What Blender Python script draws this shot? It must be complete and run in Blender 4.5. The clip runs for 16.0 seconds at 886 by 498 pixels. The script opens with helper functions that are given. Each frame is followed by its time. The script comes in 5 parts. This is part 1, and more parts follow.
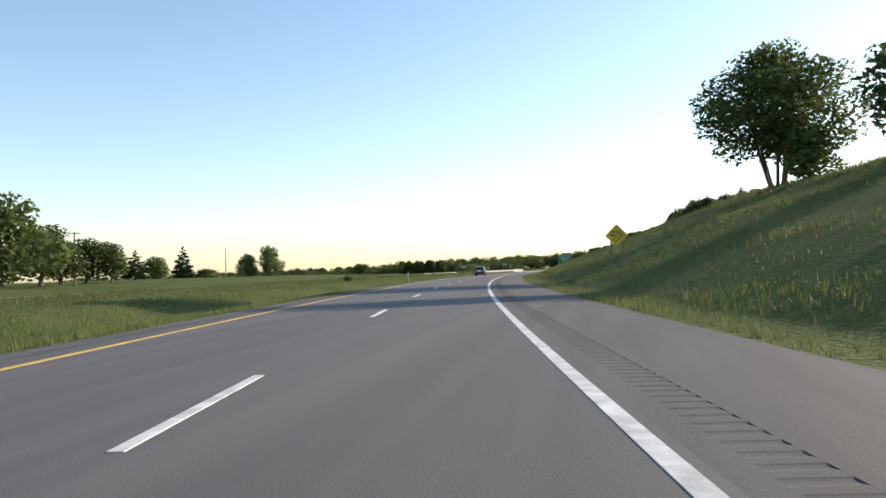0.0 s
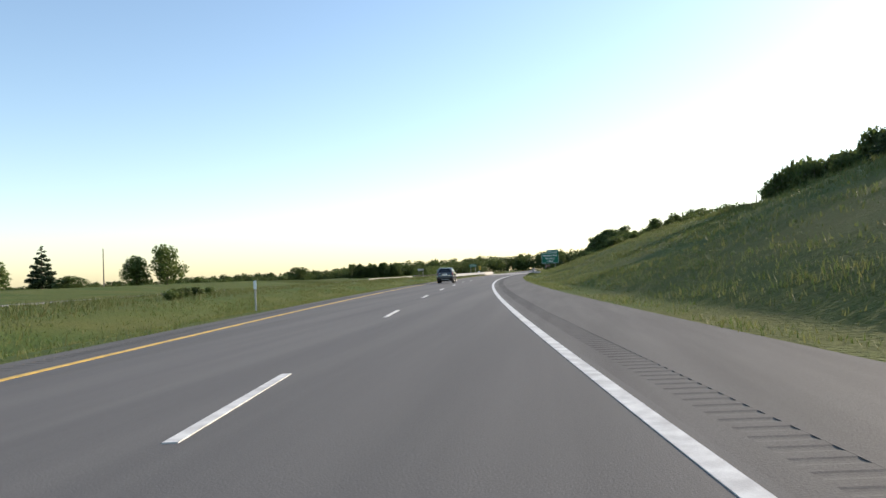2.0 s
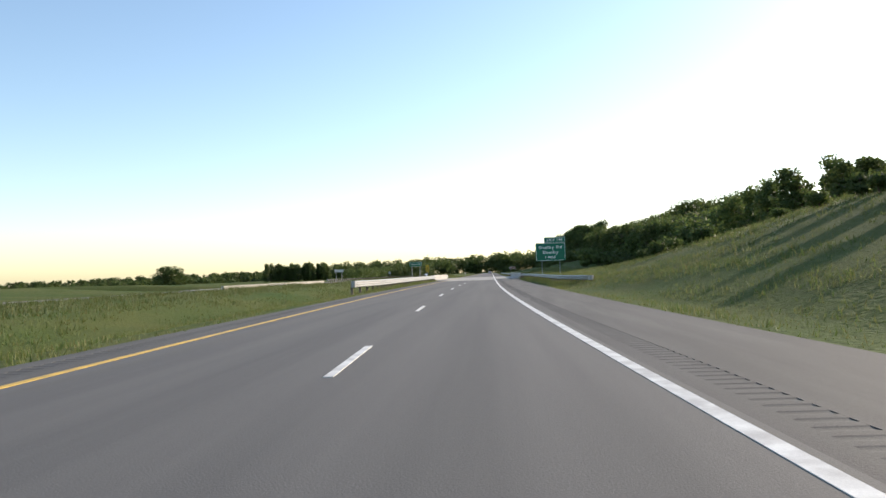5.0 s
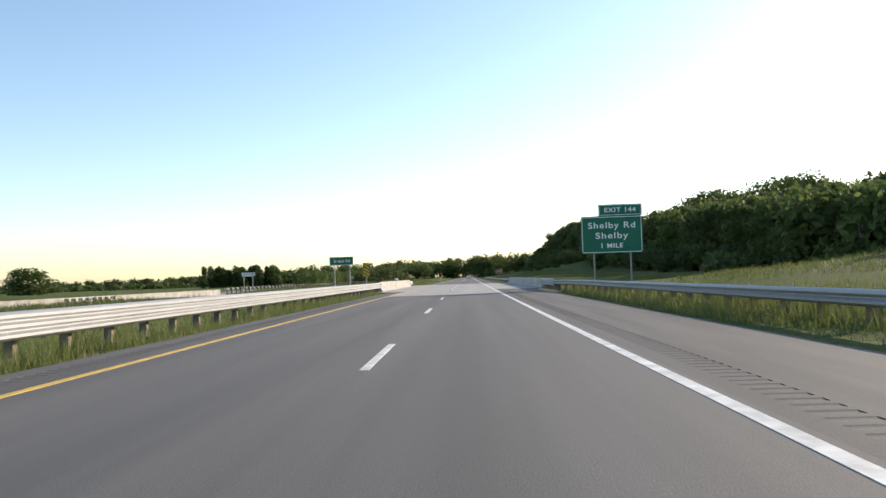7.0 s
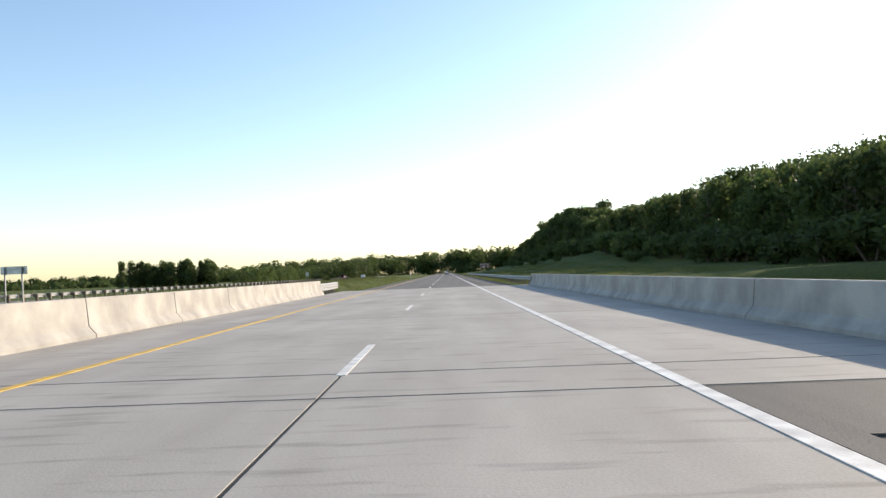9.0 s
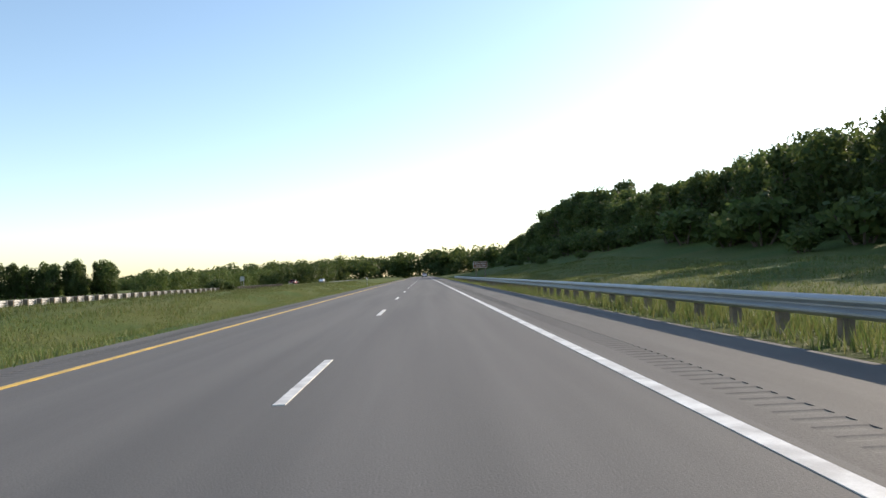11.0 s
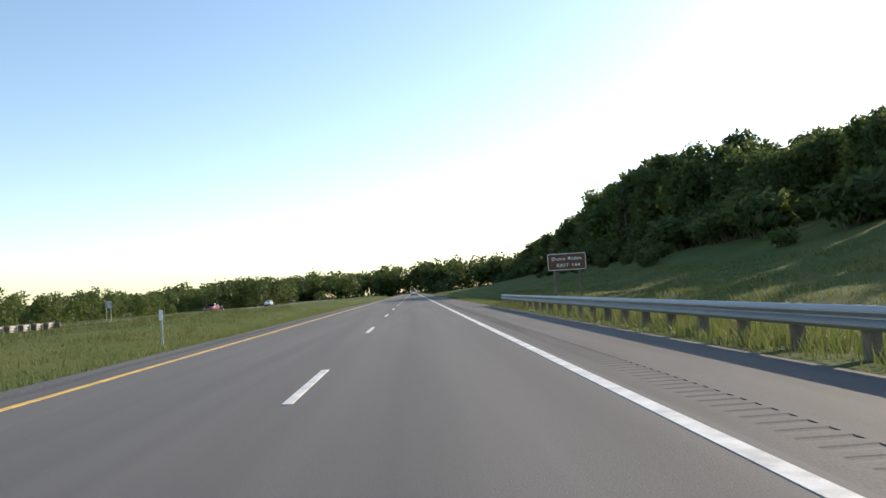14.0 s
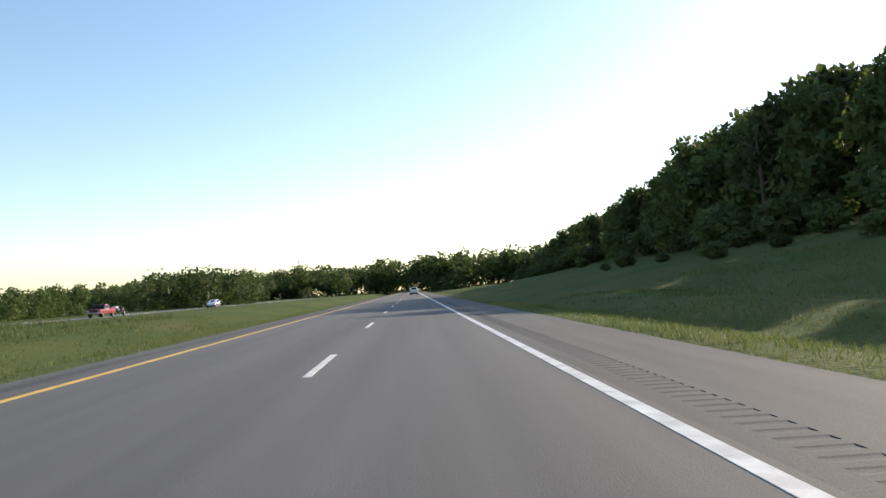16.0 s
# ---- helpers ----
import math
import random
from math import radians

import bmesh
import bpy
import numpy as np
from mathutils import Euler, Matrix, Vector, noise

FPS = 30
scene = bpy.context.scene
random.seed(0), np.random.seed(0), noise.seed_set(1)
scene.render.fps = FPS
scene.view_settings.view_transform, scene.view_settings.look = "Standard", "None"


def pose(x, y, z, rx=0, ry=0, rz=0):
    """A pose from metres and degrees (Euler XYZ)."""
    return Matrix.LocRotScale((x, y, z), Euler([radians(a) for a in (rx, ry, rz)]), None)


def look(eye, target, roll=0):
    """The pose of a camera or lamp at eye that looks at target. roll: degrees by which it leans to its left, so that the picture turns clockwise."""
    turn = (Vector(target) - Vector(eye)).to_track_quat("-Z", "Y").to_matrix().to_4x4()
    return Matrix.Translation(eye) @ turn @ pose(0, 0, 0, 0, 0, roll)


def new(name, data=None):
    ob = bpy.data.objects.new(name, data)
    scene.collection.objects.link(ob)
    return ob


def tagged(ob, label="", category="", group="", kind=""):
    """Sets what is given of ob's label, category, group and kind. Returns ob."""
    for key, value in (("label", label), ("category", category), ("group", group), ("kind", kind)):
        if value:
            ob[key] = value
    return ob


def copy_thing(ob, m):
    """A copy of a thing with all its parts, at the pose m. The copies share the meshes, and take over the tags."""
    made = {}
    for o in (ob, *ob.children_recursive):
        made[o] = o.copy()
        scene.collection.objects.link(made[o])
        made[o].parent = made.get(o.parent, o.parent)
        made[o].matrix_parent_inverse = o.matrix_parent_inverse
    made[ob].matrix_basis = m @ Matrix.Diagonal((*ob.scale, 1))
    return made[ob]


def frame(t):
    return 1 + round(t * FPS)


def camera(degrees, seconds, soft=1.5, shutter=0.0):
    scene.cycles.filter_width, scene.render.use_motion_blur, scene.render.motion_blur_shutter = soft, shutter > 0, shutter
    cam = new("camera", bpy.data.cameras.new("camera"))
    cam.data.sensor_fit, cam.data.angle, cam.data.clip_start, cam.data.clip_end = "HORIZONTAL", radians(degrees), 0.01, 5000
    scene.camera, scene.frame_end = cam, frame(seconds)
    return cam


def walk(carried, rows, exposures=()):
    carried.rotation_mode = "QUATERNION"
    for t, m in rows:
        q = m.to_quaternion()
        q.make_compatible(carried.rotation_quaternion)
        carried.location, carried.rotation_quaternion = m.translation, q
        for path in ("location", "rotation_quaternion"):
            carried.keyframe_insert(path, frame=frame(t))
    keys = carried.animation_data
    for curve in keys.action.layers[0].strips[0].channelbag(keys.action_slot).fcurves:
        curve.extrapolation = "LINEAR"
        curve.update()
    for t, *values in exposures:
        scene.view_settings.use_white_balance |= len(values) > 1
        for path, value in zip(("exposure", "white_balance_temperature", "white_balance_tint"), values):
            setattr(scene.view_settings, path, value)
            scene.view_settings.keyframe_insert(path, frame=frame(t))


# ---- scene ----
# The camera: a windscreen-height view from the right-hand lane, 16 s at about 30 m/s.
PATH = [
    (0, 19.669, -3.310, 1.165, 91.605, 1.610, 10.635),
    (0.5, 17.233, 10.971, 1.165, 91.583, 1.993, 10.327),
    (1, 14.929, 25.442, 1.165, 91.649, 2.088, 9.517),
    (1.5, 12.853, 39.864, 1.165, 91.759, 2.346, 8.851),
    (2, 10.765, 55.293, 1.165, 91.751, 2.294, 7.568),
    (2.5, 8.947, 70.364, 1.165, 91.781, 1.961, 6.703),
    (3, 7.329, 85.236, 1.165, 91.795, 1.896, 6.028),
    (3.5, 5.941, 99.873, 1.165, 91.865, 1.865, 5.126),
    (4, 4.846, 113.999, 1.165, 91.760, 1.807, 4.798),
    (6.5, 1.774, 188.997, 1.165, 92.002, 1.951, 1.901),
    (7, 1.546, 203.674, 1.165, 92.067, 1.861, 1.914),
    (7.5, 1.384, 218.289, 1.165, 91.990, 1.753, 2.062),
    (8, 1.423, 232.678, 1.165, 91.935, 1.638, 1.358),
    (8.5, 1.280, 247.040, 1.165, 91.963, 1.645, -0.053),
    (9, 1.302, 261.406, 1.165, 91.707, 2.077, 0.237),
    (11.5, 1.428, 343.661, 1.165, 91.965, 2.638, -1.750),
    (12, 1.450, 358.042, 1.165, 92.234, 2.759, -1.893),
    (12.5, 1.461, 372.703, 1.165, 92.716, 3.153, -2.060),
    (13, 1.396, 387.702, 1.165, 92.951, 3.337, -2.193),
    (13.5, 1.418, 403.023, 1.165, 93.101, 3.591, -2.256),
    (14, 1.481, 417.982, 1.165, 93.027, 3.676, -2.208),
    (14.5, 1.531, 432.569, 1.165, 92.977, 3.512, -2.326),
    (15, 1.589, 447.499, 1.165, 92.979, 3.411, -2.234),
    (15.5, 1.583, 462.277, 1.165, 92.918, 3.259, -2.247),
    (16, 1.577, 477.055, 1.165, 92.896, 3.066, -2.219),
]
cam = camera(59.66, 16.0)
walk(cam, [(t, pose(x, y, z, rx, ry, rz)) for t, x, y, z, rx, ry, rz in PATH])

# ---- light: a low clear-sky sun ahead and to the side ----
SUN_EL, SUN_AZ = radians(20.0), radians(52.5)     # azimuth clockwise from +y
sun_dir = Vector((math.sin(SUN_AZ) * math.cos(SUN_EL), math.cos(SUN_AZ) * math.cos(SUN_EL), math.sin(SUN_EL)))
world = bpy.data.worlds.new("sky")
scene.world = world
world.use_nodes = True
sky = world.node_tree.nodes.new("ShaderNodeTexSky")
sky.sky_type, sky.sun_disc = "NISHITA", False
sky.sun_elevation, sky.sun_rotation = SUN_EL, SUN_AZ
sky.air_density, sky.dust_density, sky.ozone_density = 1.0, 0.6, 1.4
world.node_tree.links.new(sky.outputs[0], world.node_tree.nodes["Background"].inputs[0])
world.node_tree.nodes["Background"].inputs[1].default_value = 0.13
sun = new("sun", bpy.data.lights.new("sun", "SUN"))
sun.data.energy, sun.data.angle, sun.data.color = 4.2, radians(0.53), (1.0, 0.84, 0.66)
sun.matrix_world = look((0, 0, 60), Vector((0, 0, 60)) - sun_dir)
scene.view_settings.exposure = 0.9

# ---- materials ----
def mat(name, base, rough=0.8, metal=0.0, var=0.25, scale=8.0, fine=90.0, bump=0.15, tint=None, spec=0.4, randomise=0.0, dist=0.02, coords="Object", stretch=None, streak=None):
    """A surface with variation at two scales, a second tint in patches, and fine relief."""
    m = bpy.data.materials.new(name)
    m.use_nodes = True
    nt = m.node_tree
    b = nt.nodes["Principled BSDF"]
    b.inputs["Roughness"].default_value = rough
    b.inputs["Metallic"].default_value = metal
    b.inputs["Specular IOR Level"].default_value = spec
    tc = nt.nodes.new("ShaderNodeTexCoord")
    n1 = nt.nodes.new("ShaderNodeTexNoise")
    n1.inputs["Scale"].default_value, n1.inputs["Detail"].default_value = scale, 6
    n2 = nt.nodes.new("ShaderNodeTexNoise")
    n2.inputs["Scale"].default_value, n2.inputs["Detail"].default_value = fine, 4
    for n in (n1, n2):
        nt.links.new(tc.outputs[coords], n.inputs["Vector"])
    if stretch:
        mp = nt.nodes.new("ShaderNodeMapping")
        mp.inputs["Scale"].default_value = stretch
        nt.links.new(tc.outputs[coords], mp.inputs["Vector"]), nt.links.new(mp.outputs[0], n1.inputs["Vector"])
    t = tint or tuple(c * 0.6 for c in base)
    r1 = nt.nodes.new("ShaderNodeValToRGB")
    r1.color_ramp.elements[0].position, r1.color_ramp.elements[1].position = 0.35, 0.68
    r1.color_ramp.elements[0].color, r1.color_ramp.elements[1].color = (*t, 1), (*base, 1)
    nt.links.new(n1.outputs[0], r1.inputs[0])
    hsv = nt.nodes.new("ShaderNodeHueSaturation")
    mr = nt.nodes.new("ShaderNodeMapRange")
    mr.inputs[3].default_value, mr.inputs[4].default_value = 1 - var, 1 + var
    nt.links.new(n2.outputs[0], mr.inputs[0])
    value = mr.outputs[0]
    if randomise:
        info = nt.nodes.new("ShaderNodeObjectInfo")
        mr2 = nt.nodes.new("ShaderNodeMapRange")
        mr2.inputs[3].default_value, mr2.inputs[4].default_value = 1 - randomise, 1 + randomise
        nt.links.new(info.outputs["Random"], mr2.inputs[0])
        mul = nt.nodes.new("ShaderNodeMath")
        mul.operation = "MULTIPLY"
        nt.links.new(value, mul.inputs[0]), nt.links.new(mr2.outputs[0], mul.inputs[1])
        value = mul.outputs[0]
    if streak:                                # worn streaks drawn out across the way
        n3 = nt.nodes.new("ShaderNodeTexNoise")
        n3.inputs["Scale"].default_value, n3.inputs["Detail"].default_value = 1.0, 3
        mp3 = nt.nodes.new("ShaderNodeMapping")
        mp3.inputs["Scale"].default_value = (streak[0], streak[1], 1)
        nt.links.new(tc.outputs[coords], mp3.inputs["Vector"]), nt.links.new(mp3.outputs[0], n3.inputs["Vector"])
        mr3 = nt.nodes.new("ShaderNodeMapRange")
        mr3.inputs[1].default_value, mr3.inputs[2].default_value, mr3.inputs[3].default_value, mr3.inputs[4].default_value = 0.56, 0.70, 1.0, 1 - streak[2]
        nt.links.new(n3.outputs[0], mr3.inputs[0])
        mul3 = nt.nodes.new("ShaderNodeMath")
        mul3.operation = "MULTIPLY"
        nt.links.new(value, mul3.inputs[0]), nt.links.new(mr3.outputs[0], mul3.inputs[1])
        value = mul3.outputs[0]
    nt.links.new(r1.outputs[0], hsv.inputs["Color"]), nt.links.new(value, hsv.inputs["Value"])
    nt.links.new(hsv.outputs[0], b.inputs["Base Color"])
    if bump:
        bp = nt.nodes.new("ShaderNodeBump")
        bp.inputs["Strength"].default_value, bp.inputs["Distance"].default_value = bump, dist
        nt.links.new(n2.outputs[0], bp.inputs["Height"]), nt.links.new(bp.outputs[0], b.inputs["Normal"])
    return m


def foliage(name, base, tint, thin=0.35, rnd=0.25):
    """Leaves: matt, varied leaf by leaf and tree by tree, letting some light through."""
    m = bpy.data.materials.new(name)
    m.use_nodes = True
    nt = m.node_tree
    b = nt.nodes["Principled BSDF"]
    b.inputs["Roughness"].default_value, b.inputs["Specular IOR Level"].default_value = 0.6, 0.25
    geo, info = nt.nodes.new("ShaderNodeNewGeometry"), nt.nodes.new("ShaderNodeObjectInfo")
    ramp = nt.nodes.new("ShaderNodeValToRGB")
    ramp.color_ramp.elements[0].color, ramp.color_ramp.elements[1].color = (*tint, 1), (*base, 1)
    nt.links.new(geo.outputs["Random Per Island"], ramp.inputs[0])
    mr = nt.nodes.new("ShaderNodeMapRange")
    mr.inputs[3].default_value, mr.inputs[4].default_value = 1 - rnd, 1 + rnd
    nt.links.new(info.outputs["Random"], mr.inputs[0])
    hsv = nt.nodes.new("ShaderNodeHueSaturation")
    nt.links.new(ramp.outputs[0], hsv.inputs["Color"]), nt.links.new(mr.outputs[0], hsv.inputs["Value"])
    nt.links.new(hsv.outputs[0], b.inputs["Base Color"])
    tr = nt.nodes.new("ShaderNodeBsdfTranslucent")
    nt.links.new(hsv.outputs[0], tr.inputs[0])
    mix = nt.nodes.new("ShaderNodeMixShader")
    mix.inputs[0].default_value = thin
    out = nt.nodes["Material Output"]
    nt.links.new(b.outputs[0], mix.inputs[1]), nt.links.new(tr.outputs[0], mix.inputs[2])
    nt.links.new(mix.outputs[0], out.inputs[0])
    return m


def plain(name, base, rough=0.5, metal=0.0, coat=0.0):
    m = bpy.data.materials.new(name)
    m.use_nodes = True
    b = m.node_tree.nodes["Principled BSDF"]
    b.inputs["Base Color"].default_value = (*base, 1)
    b.inputs["Roughness"].default_value, b.inputs["Metallic"].default_value = rough, metal
    b.inputs["Coat Weight"].default_value, b.inputs["Coat Roughness"].default_value = coat, 0.04
    return m


M_ASPHALT = mat("asphalt", (0.118, 0.114, 0.109), 0.85, var=0.35, scale=1.0, stretch=(1.1, 0.035, 1), fine=60, bump=0.3, tint=(0.085, 0.083, 0.081), dist=0.01)
M_SHOULDER = mat("shoulder_asphalt", (0.10, 0.097, 0.093), 0.88, var=0.4, scale=1.0, stretch=(1.6, 0.12, 1), fine=50, bump=0.35, tint=(0.07, 0.068, 0.066), dist=0.012)
M_DECK = mat("deck_concrete", (0.37, 0.352, 0.32), 0.8, var=0.2, scale=1.0, stretch=(0.9, 0.22, 1), fine=45, bump=0.25, tint=(0.29, 0.272, 0.245), dist=0.008, streak=(0.75, 4.2, 0.27))
M_CONCRETE = mat("barrier_concrete", (0.42, 0.40, 0.36), 0.85, var=0.18, scale=1.1, fine=40, bump=0.2, tint=(0.27, 0.255, 0.23), dist=0.01)
M_JOINT = mat("joint_rubber", (0.025, 0.025, 0.026), 0.7, var=0.3, scale=6, fine=60, bump=0.1)
M_WHITE = mat("road_paint_white", (0.72, 0.72, 0.69), 0.6, var=0.15, scale=3, fine=70, bump=0.12, tint=(0.45, 0.44, 0.42))
M_YELLOW = mat("road_paint_yellow", (0.68, 0.43, 0.06), 0.6, var=0.15, scale=3, fine=70, bump=0.12, tint=(0.42, 0.28, 0.06))
M_GROUND = mat("grassy_ground", (0.055, 0.090, 0.020), 0.95, var=0.55, scale=0.09, fine=7.0, bump=1.0, tint=(0.100, 0.108, 0.032), spec=0.1, dist=0.12)
M_GRASS = foliage("grass_blades", (0.085, 0.130, 0.032), (0.165, 0.160, 0.058), 0.4)
M_LEAF = foliage("leaves_broad", (0.060, 0.098, 0.026), (0.11, 0.135, 0.038), 0.48)
M_LEAF_DARK = foliage("leaves_wood", (0.058, 0.094, 0.027), (0.105, 0.130, 0.038), 0.5)
M_NEEDLE = foliage("needles", (0.028, 0.050, 0.022), (0.045, 0.070, 0.028), 0.2)
M_BARK = mat("bark", (0.13, 0.10, 0.075), 0.9, var=0.4, scale=3, fine=30, bump=0.6, dist=0.03)
M_GALV = mat("galvanised_steel", (0.36, 0.37, 0.38), 0.55, 0.75, var=0.15, scale=1.5, fine=40, bump=0.05, tint=(0.33, 0.335, 0.34))
M_POSTWOOD = mat("weathered_post", (0.21, 0.17, 0.13), 0.9, var=0.3, scale=4, fine=50, bump=0.4, randomise=0.2)
M_GREEN = mat("sign_green", (0.010, 0.15, 0.085), 0.45, var=0.06, scale=1.2, fine=30, bump=0.0, tint=(0.008, 0.125, 0.07))
M_BROWN = mat("sign_brown", (0.15, 0.062, 0.025), 0.45, var=0.06, scale=1.2, fine=30, bump=0.0, tint=(0.125, 0.05, 0.02))
M_SIGNYEL = mat("sign_yellow", (0.75, 0.48, 0.03), 0.45, var=0.06, scale=1.2, fine=30, bump=0.0, tint=(0.66, 0.42, 0.03))
M_SIGNWHITE = plain("sign_white", (0.82, 0.82, 0.80), 0.45)
M_SIGNBLACK = plain("sign_black", (0.015, 0.015, 0.015), 0.5)
M_ALU = mat("sign_aluminium", (0.50, 0.51, 0.52), 0.4, 0.8, var=0.1, scale=2, fine=30, bump=0.0)
M_PAINT = plain("car_paint_charcoal", (0.035, 0.040, 0.048), 0.32, 0.35, 1.0)
M_PAINT_SILVER = plain("car_paint_silver", (0.42, 0.43, 0.45), 0.3, 0.7, 1.0)
M_PAINT_RED = plain("car_paint_red", (0.28, 0.02, 0.02), 0.3, 0.2, 1.0)
M_PAINT_WHITE = plain("car_paint_white", (0.70, 0.70, 0.69), 0.35, 0.0, 1.0)
M_GLASS = plain("tinted_car_glass", (0.012, 0.014, 0.016), 0.06, 0.0, 0.6)
M_TRIM = mat("black_plastic_trim", (0.022, 0.022, 0.023), 0.65, var=0.2, scale=6, fine=120, bump=0.1)
M_TYRE = mat("tyre_rubber", (0.020, 0.020, 0.020), 0.85, var=0.3, scale=8, fine=80, bump=0.2)
M_RIM = plain("alloy_rim", (0.55, 0.56, 0.57), 0.28, 0.9)
M_CHROME = plain("chrome", (0.75, 0.76, 0.78), 0.12, 1.0)
M_LENS_RED = plain("red_lens", (0.17, 0.008, 0.008), 0.12, 0.0, 0.8)
M_LENS_CLEAR = plain("clear_lens", (0.55, 0.55, 0.55), 0.1, 0.3, 0.8)


# ---- builders ----
def link(name, bm, material, parent=None, label="", smooth=False):
    me = bpy.data.meshes.new(name)
    bm.to_mesh(me)
    bm.free()
    me.materials.append(material)
    if smooth:
        me.polygons.foreach_set("use_smooth", [True] * len(me.polygons))
    ob = new(name, me)
    if parent is not None:
        ob.parent = parent
    if label:
        ob["label"] = label
    return ob


part = link


def thing(name, m, label, category, group="", kind=""):
    ob = new(name)
    ob.matrix_basis = m
    return tagged(ob, label, category, group, kind)


def from_arrays(name, verts, faces, material, parent=None, label="", smooth=False):
    me = bpy.data.meshes.new(name)
    me.from_pydata([tuple(v) for v in verts], [], [tuple(f) for f in faces])
    me.update()
    me.materials.append(material)
    if smooth:
        me.polygons.foreach_set("use_smooth", [True] * len(me.polygons))
    ob = new(name, me)
    if parent is not None:
        ob.parent = parent
    if label:
        ob["label"] = label
    return ob


def box(bm, x0, x1, y0, y1, z0, z1, bevel=0.0):
    r = bmesh.ops.create_cube(bm, size=1.0)
    for v in r["verts"]:
        v.co = Vector(((x0 + x1) / 2 + v.co.x * (x1 - x0), (y0 + y1) / 2 + v.co.y * (y1 - y0), (z0 + z1) / 2 + v.co.z * (z1 - z0)))
    if bevel:
        edges = list({e for v in r["verts"] for e in v.link_edges})
        bmesh.ops.bevel(bm, geom=edges, offset=bevel, segments=2, affect="EDGES", profile=0.6)
    return bm


def tube(bm, p, q, r0, r1, n=8, caps=True):
    p, q = Vector(p), Vector(q)
    d = q - p
    r = bmesh.ops.create_cone(bm, cap_ends=caps, segments=n, radius1=r0, radius2=r1, depth=d.length)
    m = Matrix.Translation((p + q) / 2) @ d.to_track_quat("Z", "Y").to_matrix().to_4x4()
    bmesh.ops.transform(bm, matrix=m, verts=r["verts"])
    return bm


# ---- the road's plan: a gentle right-hand bend, straight from about 230 m on ----
S = np.arange(-2500.0, 6000.0, 1.0)
BEND = np.interp(S, [-160, -100, -20, 40, 80, 120, 160, 200, 240, 280, 330], [0.0000008, 0.0003369, 0.0006729, 0.0010311, 0.0008447, 0.0008845, 0.0006925, 0.0003486, 0.0000094, 0.0000354, 0.0000064], left=0, right=0)
HEAD = np.concatenate([[0], np.cumsum((BEND[1:] + BEND[:-1]) / 2)])
HEAD = HEAD[-1] - HEAD
PX = np.concatenate([[0], np.cumsum(-np.sin((HEAD[1:] + HEAD[:-1]) / 2))])
PY = np.concatenate([[0], np.cumsum(np.cos((HEAD[1:] + HEAD[:-1]) / 2))])
PX -= PX[-1]
PY += 300 - np.interp(300, S, PY)


def road(s, lat, z=0.0):
    """World place of a point s metres along the lane line and lat metres to its right."""
    h = np.interp(s, S, HEAD)
    return Vector((np.interp(s, S, PX) + lat * math.cos(h), np.interp(s, S, PY) + lat * math.sin(h), z))


def road_pose(s, lat, z=0.0, turn=0.0):
    p = road(s, lat, z)
    return pose(p.x, p.y, p.z, 0, 0, math.degrees(np.interp(s, S, HEAD)) + turn)


def ease(x, a, b):
    t = min(max((x - a) / (b - a), 0.0), 1.0)
    return t * t * (3 - 2 * t)


OPP = -17.0                                # the opposite carriageway lies this much further out, and a little lower
OPP_Z = -0.35


def terrain(s, lat):
    """Height of the land beside the road."""
    z = 0.0
    if lat > 6.2:
        near = 7.6 * min(max((lat - 8.2) / 19.8, 0), 1) + 0.165 * max(min(lat, 78) - 28, 0) + 0.04 * max(min(lat, 400) - 78, 0)
        hill = np.interp(s, [40, 70, 105, 128, 180, 215, 245, 275], [0.97, 1.0, 0.97, 0.85, 0.86, 0.66, 0.28, 0.07])
        woods = ease(s, 330, 470) * (1 - 0.8 * ease(s, 640, 760)) * 0.19 * max(min(lat, 62) - 19, 0)
        ditch = -0.7 * math.exp(-((lat - 11.5) / 2.6) ** 2) * ease(s, 300, 360)
        back = ease(lat, 64, 98) * np.interp(s, [285, 318, 372, 408, 430, 510, 690, 900], [0, 5, 4.6, 4.5, 7.5, 9.2, 10, 0])
        z = near * hill + woods + ditch + back
        z += ease(lat, 9, 16) * 0.5 * noise.noise((s * 0.03, lat * 0.06, 3.0))
    elif lat < -5.0:
        z = -0.75 * math.exp(-((lat + 11.0) / 3.2) ** 2)
        z += 0.10 * math.exp(-((lat + 25.0) / 5.0) ** 2)
        z += (OPP_Z - 0.02) * ease(-lat, 30, 34.5)
        z += (0.3 + 1.0 * ease(s, 60, 150) * (1 - ease(s, 300, 380)) - 0.5 * ease(s, 330, 420)) * ease(-lat, 52, 85)
        z -= 7.0 * ease(-lat, 180, 500)
        z += ease(-lat, 54, 90) * 0.5 * noise.noise((s * 0.012, lat * 0.02, 8.0))
    if abs(lat) < 120:
        dip = ease(s, 275.5, 287) * (1 - ease(s, 305, 316))
        z -= 6.2 * dip * (1 - ease(abs(lat), 60, 120))
    return z


